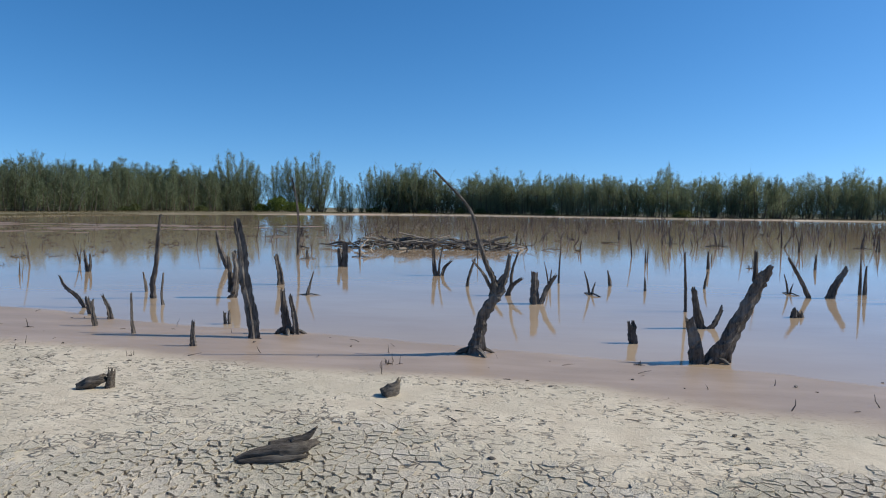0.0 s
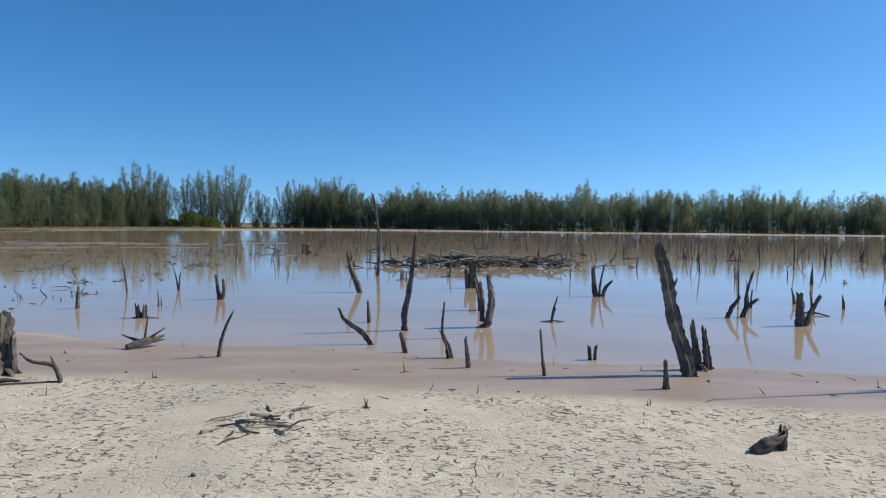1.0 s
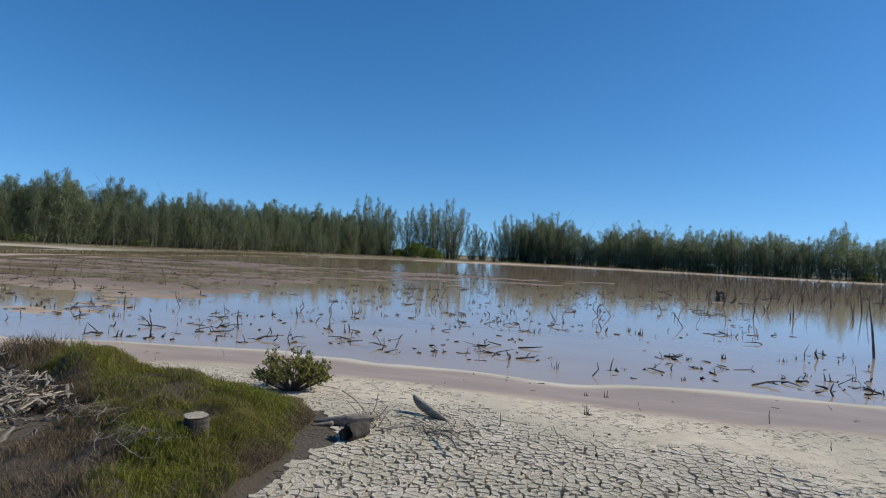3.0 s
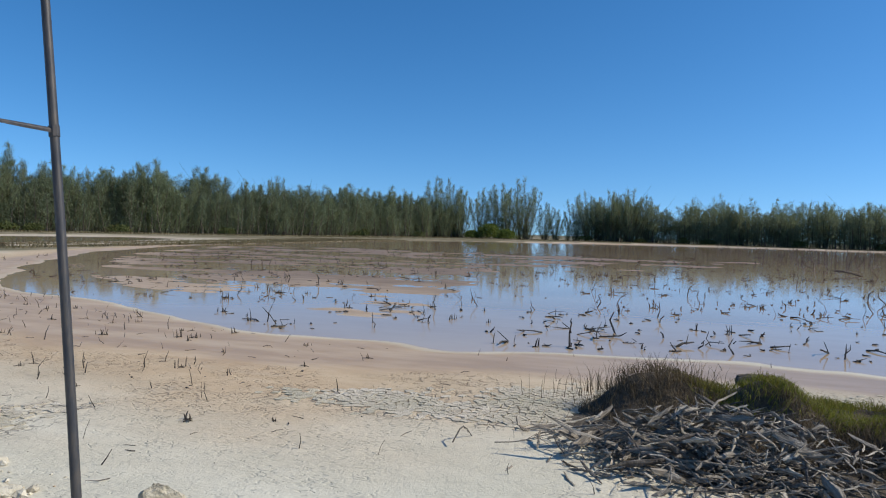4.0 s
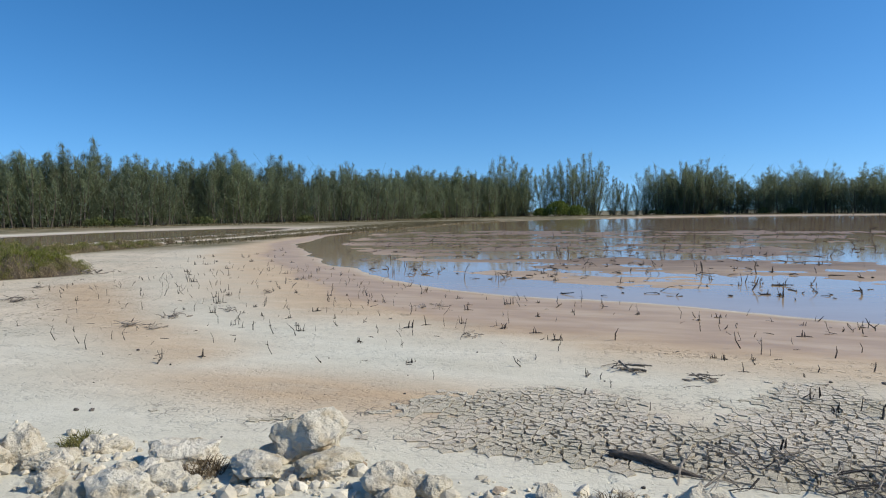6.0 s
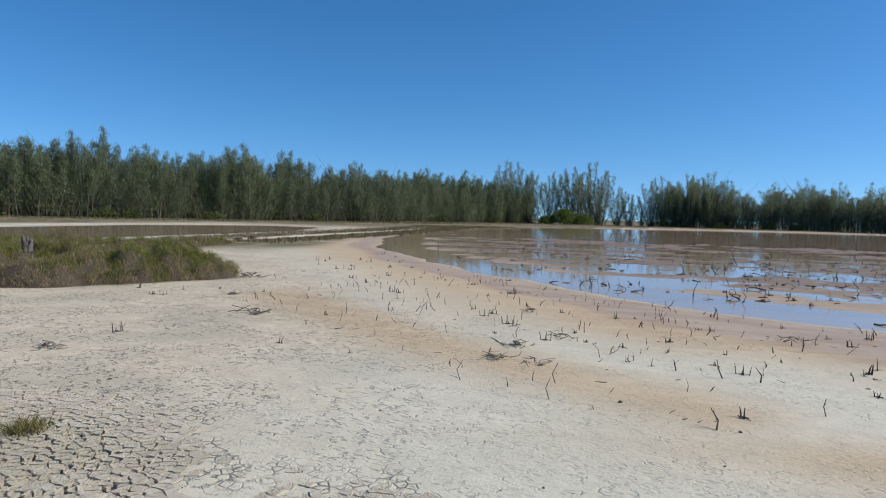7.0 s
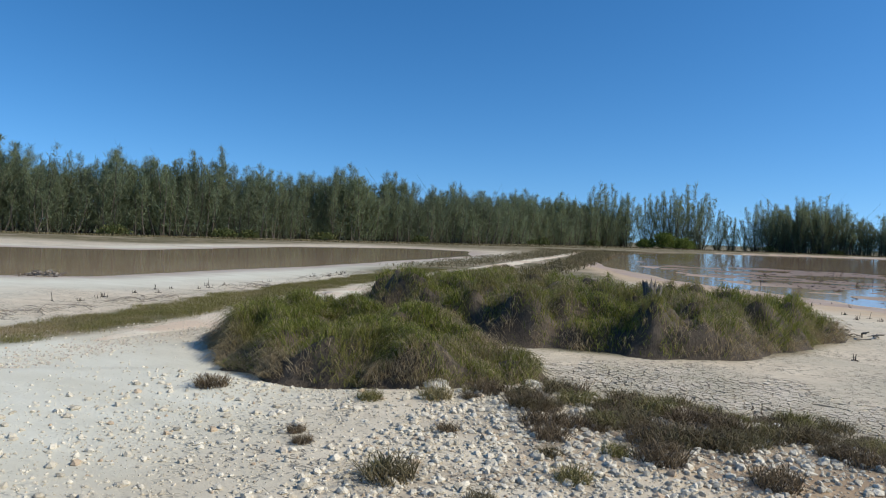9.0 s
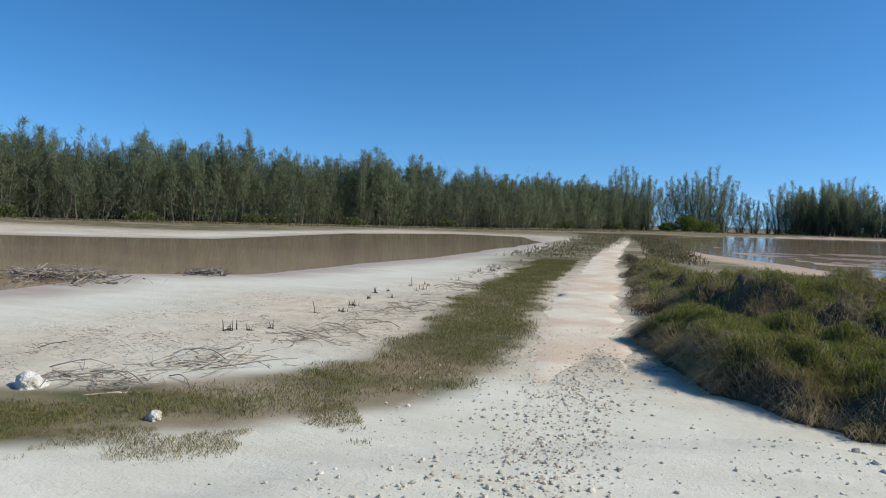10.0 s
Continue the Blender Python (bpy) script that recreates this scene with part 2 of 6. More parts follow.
LEAF = blade_material("shrub_leaves", (0.08, 0.12, 0.025), (0.20, 0.24, 0.06), (0.16, 0.15, 0.045), 0.05, 0.5)
NEEDLE = needle_material("casuarina_needles", (0.19, 0.225, 0.125), (0.30, 0.34, 0.195))
DARKLEAF = blade_material("dark_shrub_leaves", (0.06, 0.08, 0.025), (0.15, 0.165, 0.06), (0.14, 0.12, 0.05), 0.08, 0.4)
SOIL = wood_material("dark_mound_soil", (0.05, 0.038, 0.026), (0.12, 0.092, 0.064), 0.05)

# ---------------------------------------------------------------- helpers of shape
rng = np.random.default_rng(7)


def lattice(x, y, seed):
    """Smooth value noise in 0..1 over the plan."""
    def h(i, j):
        v = np.sin(i * 127.1 + j * 311.7 + seed * 74.7) * 43758.5453
        return v - np.floor(v)
    i, j = np.floor(x), np.floor(y)
    u, v = x - i, y - j
    u, v = u * u * (3 - 2 * u), v * v * (3 - 2 * v)
    return (h(i, j) * (1 - u) + h(i + 1, j) * u) * (1 - v) + (h(i, j + 1) * (1 - u) + h(i + 1, j + 1) * u) * v


def fbm(x, y, seed=0, octaves=4):
    total, size, amount = 0.0, 1.0, 0.5
    for o in range(octaves):
        total = total + amount * lattice(x * size, y * size, seed + o * 13)
        size, amount = size * 2.03, amount * 0.5
    return total


def inside(px, py, poly):
    hit = np.zeros(np.shape(px), bool)
    for (x0, y0), (x1, y1) in zip(poly, poly[1:] + poly[:1]):
        if y0 != y1:
            hit ^= ((y0 > py) != (y1 > py)) & (px < (x1 - x0) * (py - y0) / (y1 - y0) + x0)
    return hit


def away(px, py, line, closed=False):
    """Distance from points to a line of the plan."""
    best = np.full(np.shape(px), 1e9)
    ends = list(zip(line, line[1:] + line[:1])) if closed else list(zip(line, line[1:]))
    for (x0, y0), (x1, y1) in ends:
        dx, dy = x1 - x0, y1 - y0
        t = np.clip(((px - x0) * dx + (py - y0) * dy) / (dx * dx + dy * dy), 0, 1)
        best = np.minimum(best, np.hypot(px - x0 - t * dx, py - y0 - t * dy))
    return best


def signed(px, py, poly):
    """Distance to a closed outline: below 0 inside it."""
    d = away(px, py, poly, True)
    return np.where(inside(px, py, poly), -d, d)


def step(v, a, b):
    t = np.clip((v - a) / (b - a), 0, 1)
    return t * t * (3 - 2 * t)


def mesh(name, verts, faces, material=None, smooth=False):
    me = bpy.data.meshes.new(name)
    me.from_pydata([tuple(v) for v in verts], [], [tuple(f) for f in faces])
    if material is not None:
        me.materials.append(material)
    if smooth:
        me.polygons.foreach_set("use_smooth", [True] * len(me.polygons))
    me.update()
    return me


def thing(name, label, category, group="", at=(0, 0, 0)):
    ob = new(name)
    ob.location, ob.empty_display_size = at, 0.1
    return tagged(ob, label, category, group)


def part(name, data, parent, label="", at=(0, 0, 0)):
    ob = new(name, data)
    ob.parent, ob.location = parent, at
    return tagged(ob, label)


def spine(points, radii, steps=4):
    """A smooth line through the points, with its radius."""
    p = np.array(points, float)
    p = np.vstack([2 * p[0] - p[1], p, 2 * p[-1] - p[-2]])
    out, rad = [], []
    for i in range(1, len(p) - 2):
        for s in range(steps):
            t = s / steps
            a, b, c, d = p[i - 1], p[i], p[i + 1], p[i + 2]
            out.append(0.5 * (2 * b + (c - a) * t + (2 * a - 5 * b + 4 * c - d) * t * t + (3 * b - a - 3 * c + d) * t ** 3))
            rad.append(radii[i - 1] * (1 - t) + radii[i] * t)
    return np.array(out + [p[-2]]), np.array(rad + [radii[-1]])


def tube(points, radii, sides=7, rough=0.16, steps=4, torn=0.5, r=None):
    """A limb: an uneven round bar along the points, with a torn tip. Vertices and faces."""
    r = r or rng
    c, rad = spine(points, radii, steps)
    n = len(c)
    way = np.gradient(c, axis=0)
    way /= np.linalg.norm(way, axis=1)[:, None] + 1e-9
    ref = np.array([0.31, 0.95, 0.05])
    u = np.cross(way, ref)
    u /= np.linalg.norm(u, axis=1)[:, None] + 1e-9
    v = np.cross(way, u)
    ridge = 1 + rough * (r.random(sides) - 0.5) * 2
    verts, faces = [], []
    for i in range(n):
        wob = ridge * (1 + rough * 0.7 * (r.random(sides) - 0.5))
        for k in range(sides):
            a = 2 * math.pi * k / sides
            q = c[i] + rad[i] * wob[k] * (math.cos(a) * u[i] + math.sin(a) * v[i])
            if i == n - 1:
                q = q + way[i] * rad[i] * torn * (r.random() * 2.2)
            verts.append(q)
    for i in range(n - 1):
        for k in range(sides):
            a, b = i * sides + k, i * sides + (k + 1) % sides
            faces.append((a, b, b + sides, a + sides))
    verts.append(c[-1] - way[-1] * rad[-1] * 0.4)
    top = (n - 1) * sides
    faces += [(top + k, top + (k + 1) % sides, len(verts) - 1) for k in range(sides)]
    verts.append(c[0] - way[0] * rad[0] * 0.3)
    faces += [((k + 1) % sides, k, len(verts) - 1) for k in range(sides)]
    return verts, faces


def merged(pieces):
    verts, faces = [], []
    for v, f in pieces:
        o = len(verts)
        verts += list(v)
        faces += [tuple(i + o for i in face) for face in f]
    return verts, faces


def blades(x, y, z, height, width, lean, r, bend=0.5, drift=(0, 0)):
    """Many grass blades at once: two quads and a tip each, drooping one way."""
    n = len(x)
    a = r.random(n) * 2 * math.pi
    turn = r.random(n) * 2 * math.pi
    ux, uy = np.cos(turn), np.sin(turn)
    lx, ly = np.cos(a) * lean + drift[0], np.sin(a) * lean + drift[1]
    base = np.stack([x, y, z], 1)
    side = np.stack([ux, uy, 0 * ux], 1) * (width / 2)[:, None]
    mid = base + np.stack([lx * 0.35, ly * 0.35, 0 * lx], 1) * height[:, None] + np.array([0, 0, 1]) * (height * 0.62)[:, None]
    tip = base + np.stack([lx, ly, 0 * lx], 1) * height[:, None] + np.array([0, 0, 1]) * (height * (1.0 - bend * np.hypot(lx, ly)))[:, None]
    v = np.stack([base - side, base + side, mid + side * 0.8, mid - side * 0.8, tip], 1).reshape(-1, 3)
    i = np.arange(n)[:, None] * 5
    quads, tris = np.concatenate([i, i + 1, i + 2, i + 3], 1), np.concatenate([i + 3, i + 2, i + 4], 1)
    return v, [tuple(q) for q in quads.tolist()] + [tuple(q) for q in tris.tolist()]


# ---------------------------------------------------------------- the plan
POND = [(90, -4), (30, 3.2), (10, 6.2), (4.4, 7.0), (1.2, 8.0), (-1.7, 8.5), (-4.6, 9.2), (-7.7, 10.1), (-11.4, 10.8), (-16.5, 12.0),
        (-22, 11.8), (-28, 12.3), (-33, 11.0), (-37, 11.6), (-40, 12.8), (-43.5, 14.2), (-48, 15.5), (-52, 18.8), (-55.5, 23), (-60, 28.3),
        (-65.5, 36.5), (-70.5, 49), (-73.5, 62), (-76, 88), (-77, 112), (-66, 150), (-40, 182), (-12, 194), (10, 188), (36, 174), (85, 168), (170, 160), (260, 110)]
LAGOON = [(-86, 8.5), (-87.4, 14.5), (-84.6, 17), (-84.4, 23), (-84, 31), (-84.6, 44), (-85.5, 60), (-92, 78), (-101, 80), (-108, 62), (-104, 38),
          (-109, 33), (-116, 28), (-135, 10), (-150, -30), (-98, -30)]
LANE = [(-72.75, 6.6), (-72.9, 9), (-73.6, 14), (-74.6, 22), (-76.0, 34), (-77.9, 54), (-79.3, 71), (-82.3, 103), (-84, 128)]
VERGE = [(-78.2, 3.4), (-77.0, 4.0), (-75.9, 5.0), (-74.9, 6.3), (-74.6, 7.8), (-74.85, 10.2), (-75.9, 15), (-76.6, 20), (-78.1, 33)]
NEAR_MOUND = [(-72.1, 10.4), (-71.5, 8.9), (-70.6, 7.6), (-69.7, 6.9), (-68.5, 6.5), (-67.4, 6.8), (-66.5, 7.4), (-65.9, 8.1), (-66.3, 8.8), (-67.1, 9.4), (-68.4, 10.5), (-70.2, 11.6), (-72.4, 12.2)]
FAR_MOUND = [(-71.4, 12.6), (-68.6, 11.2), (-66.7, 10.9), (-65.1, 11.0), (-63.5, 11.6), (-62.3, 13.1), (-61.4, 15.2), (-60.8, 16.3), (-62.4, 17.2), (-66, 19.2), (-70, 19.6), (-72.4, 17.0)]
CRACKS = [(-70, 8.0), (-67, 10.6), (-64, 10.8), (-60.5, 8.8), (-57.5, 5.9), (-54, 5.3), (-50, 4.2), (-47, 5.0), (-44, 7.0), (-40, 8.2), (-37.5, 6.6), (-34, 7.4),
          (-30, 10.0), (-26, 10.3), (-23, 9.6), (-19, 8.0), (-15, 6.5), (-12, 3.6), (-8, 3.9), (-5, 4.4), (-2, 4.7), (6, 4.9)]
LOAM = [(-30.4, 7.6), (-29.7, 6.5), (-28.9, 6.0), (-27.9, 5.9), (-27.5, 5.2), (-27.2, 4.2), (-25.4, 4.0), (-24.5, 5.2), (-24.45, 7.2), (-25, 8.2), (-27, 8.8), (-29.6, 9)]


def crack_share(x, y):
    top = np.interp(x, [c[0] for c in CRACKS], [c[1] for c in CRACKS])
    ragged = (fbm(x * 0.8, y * 0.8, 31) - 0.46) * 2.6
    s = step(top + ragged - y, 0.0, 2.0) * step(x, -69, -66.5) * (1 - step(x, 5.0, 6.5)) * step(y, 1.2, 1.9)
    berm = step(y, 4.6, 5.1)
    bare = step(x, -36.5, -34.5) * (1 - step(x, -29.5, -27.5))
    s = s * (1 - bare * (1 - step(y, 6.6, 8.0)))
    stony = step(x, -50.5, -48.5) * (1 - step(x, -34.5, -32.5))
    return s * (1 - stony * (1 - berm)) * (1 - spit(x, y)) * step(signed(x, y, LOAM), -0.3, 0.1)


SPIT = [(-75, 1.0), (-74, 4.0), (-70.5, 6.4), (-68.2, 6.3), (-66.2, 7.9), (-64.2, 7.8), (-62.4, 7.0), (-61.4, 6.1), (-61.0, 4.6), (-61.4, 3.0), (-60, 1.0)]


def spit(x, y):
    return 1 - step(signed(x, y, SPIT), -0.5, 0.35)


def height(x, y):
    """The lie of the ground."""
    wave = (fbm(x * 0.35, y * 0.35, 5) - 0.47) * 1.2
    d = np.minimum(signed(x, y, POND) + wave, signed(x, y, LAGOON) + wave * 0.8)
    land = 0.06 * (1 - np.exp(-np.maximum(d, 0) / 1.6))
    bed = -0.35 * (1 - np.exp(np.minimum(d, 0) / 9.0))
    z = np.where(d > 0, land, bed)
    z = z + 0.018 * (fbm(x * 1.3, y * 1.3, 9) - 0.47) * step(d, 0.0, 2.0)
    # mud bars that break the surface of the shallow end of the pond
    bars = fbm(x * 0.2 + 3, y * 0.6, 21, 5) + 0.55 * (fbm(x * 0.9, y * 2.2, 23) - 0.47)
    reach = np.maximum(step(-x, 24, 38), step((y - 26) * 0.45 - x, 20, 38) * step(y, 22, 34))
    shallow = reach * step(-signed(x, y, POND), 0.9, 3.6) * (1 - step(y, 60, 95))
    level = 0.535 - 0.012 * step(y, 20, 28) - 0.02 * step(-x, 46, 54)
    z = np.where(shallow > 0, z * (1 - shallow) + shallow * (0.30 * (bars - level)).clip(-0.2, 0.025), z)
    # the bank of the road that the camera goes along, the stone bank beside it, and the gravel spit
    z = z + 0.22 * (1 - step(y, 1.2, 3.6)) * step(y, -40, -6)
    z = z + 0.12 * (1 - step(np.hypot((x + 42) / 7.5, (y - 3.5) / 0.9), 0.5, 1.0))
    z = z + 0.10 * spit(x, y)
    z = z + 0.05 * np.exp(-(((x + 57.0) / 1.2) ** 2 + ((y - 3.5) / 0.6) ** 2))
    # banks under the marsh and trees
    z = z + 0.25 * step(y, 150, 175) + 0.02 * (fbm(x * 0.5, y * 0.5, 77) - 0.4) * step(y, 40, 80)
    # soil of the two grass mounds
    z = z - 0.035 * crack_share(x, y)
    return z


def graded(lo, a, b, hi, fine, grow):
    out, v, s = [], a, fine
    while v > lo:
        v -= s
        s *= grow
        out.append(max(v, lo))
    out = out[::-1] + list(np.arange(a, b, fine))
    v, s = b, fine
    while v < hi:
        out.append(v)
        v += s
        s *= grow
    return np.array(out + [hi])


GRID = {}


def read(name, x, y):
    """A value of the ground's grid at places of the plan."""
    x, y = np.atleast_1d(np.asarray(x, float)), np.atleast_1d(np.asarray(y, float))
    xs, ys, v = GRID["x"], GRID["y"], GRID[name]
    i = np.clip(np.searchsorted(xs, x) - 1, 0, len(xs) - 2)
    j = np.clip(np.searchsorted(ys, y) - 1, 0, len(ys) - 2)
    a, b = (x - xs[i]) / (xs[i + 1] - xs[i]), (y - ys[j]) / (ys[j + 1] - ys[j])
    return (v[j, i] * (1 - a) + v[j, i + 1] * a) * (1 - b) + (v[j + 1, i] * (1 - a) + v[j + 1, i + 1] * a) * b


def lie(x, y):
    return float(read("z", x, y)[0])


def pond(x, y):
    return float(read("pond", x, y)[0])


def build_ground():
    xs, ys = graded(-1500, -90, 7, 1500, 0.24, 1.12), graded(-900, 2.4, 14, 2400, 0.125, 1.05)
    gx, gy = np.meshgrid(xs, ys)
    x, y = gx.ravel(), gy.ravel()
    z = height(x, y)
    nx, ny = len(xs), len(ys)
    i = (np.arange(ny - 1)[:, None] * nx + np.arange(nx - 1)[None]).ravel()
    GRID.update(x=xs, y=ys, z=z.reshape(ny, nx), pond=signed(x, y, POND).reshape(ny, nx))
    me = mesh("ground", np.stack([x, y, z], 1).tolist(), np.stack([i, i + 1, i + nx + 1, i + nx], 1).tolist(), GROUND, True)
    wave = (fbm(x * 0.35, y * 0.35, 5) - 0.47) * 1.2
    dp, dl = signed(x, y, POND) + wave, signed(x, y, LAGOON) + wave * 0.8
    rag = (fbm(x * 0.6, y * 1.2, 41) - 0.47) * 1.6
    reach = np.interp(x, [-90, -52, -46, -40, -33, -25, -16, 0, 30], [1.6, 2.6, 4.6, 4.2, 2.4, 1.9, 2.9, 2.3, 2.0])
    wet = (1 - step(dp + rag * 0.4, reach * 0.75, reach * 1.05)) * (1 - step(y, 60, 90))
    wet = np.where(dp < -0.5, 0.75, wet)
    wet = np.maximum(wet, 0.75 * (1 - step(dl + rag, 0.5, 3.0)))
    rim = np.exp(-((dp - 0.12 + rag * 0.15) / 0.2) ** 2) * step(-x, 8, 20) * (1 - step(y, 40, 60))
    wet = wet * (1 - 0.75 * rim)
    orange = step(-x, 27, 34) * np.maximum((1 - step(dp + rag, 3.0, 7.0)) * step(dp, -0.2, 0.6), 0.6 * step(-dp, -0.2, 0.4)) * 0.85
    orange = np.maximum(orange, np.exp(-(((x + 46.0) / 3.4) ** 2 + ((y - 6.0) / 0.8) ** 2)) * 1.0)
    orange = np.maximum(orange, np.exp(-away(x, y, [(-58, 13.5), (-53, 9.5), (-49, 7.2)]) ** 2 / 0.9) * 0.8)
    orange = np.maximum(orange, np.exp(-(((x + 62.9) / 1.5) ** 2 + ((y - 5.6) / 0.7) ** 2)) * 0.9)
    lane = away(x, y, LANE)
    salt = step(dp, 0.3, 1.5) * (1 - step(dp + rag, 4.0, 7.5)) * step(-x, 44, 56) * (1 - step(y, 70, 100))
    salt = np.maximum(salt, 0.75 * step(-x, 27, 31) * (1 - step(-x, 50, 56)) * step(dp + rag, 3.5, 5.0) * (1 - step(y, 20, 30)) * step(y, -1, 3))
    salt = np.maximum(salt, step(-x, 66.5, 69) * (1 - step(-x, 76, 80)) * (1 - step(y + rag, 6.5, 9.0)) * step(y, -2, 0))
    salt = np.maximum(salt, (1 - step(dl + rag, 3.0, 8.0)) * step(-x, 76.5, 78.5) * (1 - step(y, 55, 75)) * (1 - step(-x, 96, 104) * step(fbm(x * 0.35, y * 0.8, 57), 0.36, 0.6)))
    salt = np.maximum(np.maximum(salt, 0.2 * spit(x, y)), rim)
    marsh = np.maximum(step(y + rag * 6, 76, 100) * step(dp, 0.0 , 3.0 - 2.4 * step(y, 100, 130)), step(-x, 112, 118) * step(y + rag * 3, 40, 52))
    marsh = np.maximum(marsh, (1 - step(lane + rag * 1.4, 3.5, 5.5)) * step(y, 22, 30) * step(lane, 0.8, 1.3))
    marsh = np.maximum(marsh, 0.9 * step(y, 24, 34) * step(-x, 66, 70) * (1 - step(-x, 82, 85)) * step(dp, 2.0, 4.0))
    marsh = np.maximum(marsh, (1 - step(signed(x, y, NEAR_MOUND), -0.3, 0.25)) + (1 - step(signed(x, y, FAR_MOUND), -0.3, 0.3)))
    marsh = np.maximum(marsh, 1 - step(away(x, y, VERGE) + rag * 0.35, 0.65, 1.2))
    marsh = np.clip(marsh, 0, 1) * step(dl, 1.0, 4.0)
    share = crack_share(x, y)
    crack = (0.16 + 0.84 * step(share, 0.02, 0.2)) * step(dp + rag, 2.8, 4.2) * (1 - step(y, 12, 18)) * (1 - spit(x, y)) * step(x, -68, -66)
    loam = 1 - step(signed(x, y, LOAM), -0.4, 0.5)
    silt = step(-dp, 2.0, 6.0) * step(y + rag * 3, 16, 27) * (1 - step(y, 80, 120))
    silt = np.maximum(silt, 0.6 * spit(x, y) * step(x, -67.0, -65.0) * step(fbm(x * 1.2, y * 1.2, 52), 0.30, 0.52))
    # bed: where the gaps between plates take the painted shade colour
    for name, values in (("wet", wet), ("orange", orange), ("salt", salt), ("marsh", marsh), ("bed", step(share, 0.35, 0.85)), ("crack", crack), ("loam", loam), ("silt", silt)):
        a = me.attributes.new(name, "FLOAT", "POINT")
        a.data.foreach_set("value", np.clip(values, 0, 1).astype(np.float32))
    return tagged(new("ground", me), "pale dried salt flat of cracked mud and sand", "ground", kind="structure")


ground = build_ground()


def build_water(name, poly, label):
    """A level sheet somewhat wider than the hollow that holds it."""
    x, y = np.array(poly, float).T
    cx, cy = x.mean(), y.mean()
    v = [(px + (px - cx) * 0.02, py + (py - cy) * 0.02 - (1.0 if py < 40 else -2.0), 0.0) for px, py in poly]
    bm = bmesh.new()
    bm.faces.new([bm.verts.new(p) for p in v])
    bmesh.ops.triangulate(bm, faces=bm.faces[:])
    me = bpy.data.meshes.new(name)
    bm.to_mesh(me)
    bm.free()
    me.materials.append(WATER)
    return tagged(new(name, me), label, "water", kind="structure")


build_water("water", POND, "shallow brown pond water mirroring sky and trees")
build_water("water_lagoon", LAGOON, "still brown lagoon water beside a salt bank")


def build_lane():
    pts, _ = spine([(x, y, 0) for x, y in LANE], [1] * len(LANE), 30)
    way = np.gradient(pts, axis=0)
    way /= np.linalg.norm(way, axis=1)[:, None]
    across = np.linspace(-1, 1, 9)
    verts, faces = [], []
    for i, (p, w) in enumerate(zip(pts, way)):
        for k, s in enumerate(across):
            wide = 0.92 + 0.9 * (float(fbm(np.array(p[1] * 1.9), np.array(s * 3 + 7.0), 3)) - 0.47)
            q = p + np.array([w[1], -w[0], 0]) * s * wide
            verts.append((q[0], q[1], lie(q[0], q[1]) + 0.014 - 0.04 * abs(s) ** 4 - 0.06 * max(0.0, 1 - (p[1] - 6.6) / (2.5 + 1.5 * math.sin(s * 5)))))
            if i and k:
                a = i * 9 + k
                faces.append((a - 10, a - 9, a, a - 1))
    ob = new("track", mesh("track", verts, faces, TRACK, True))
    return tagged(ob, "straight pale track of crushed limestone between grass verges", "track", kind="structure")


build_lane()


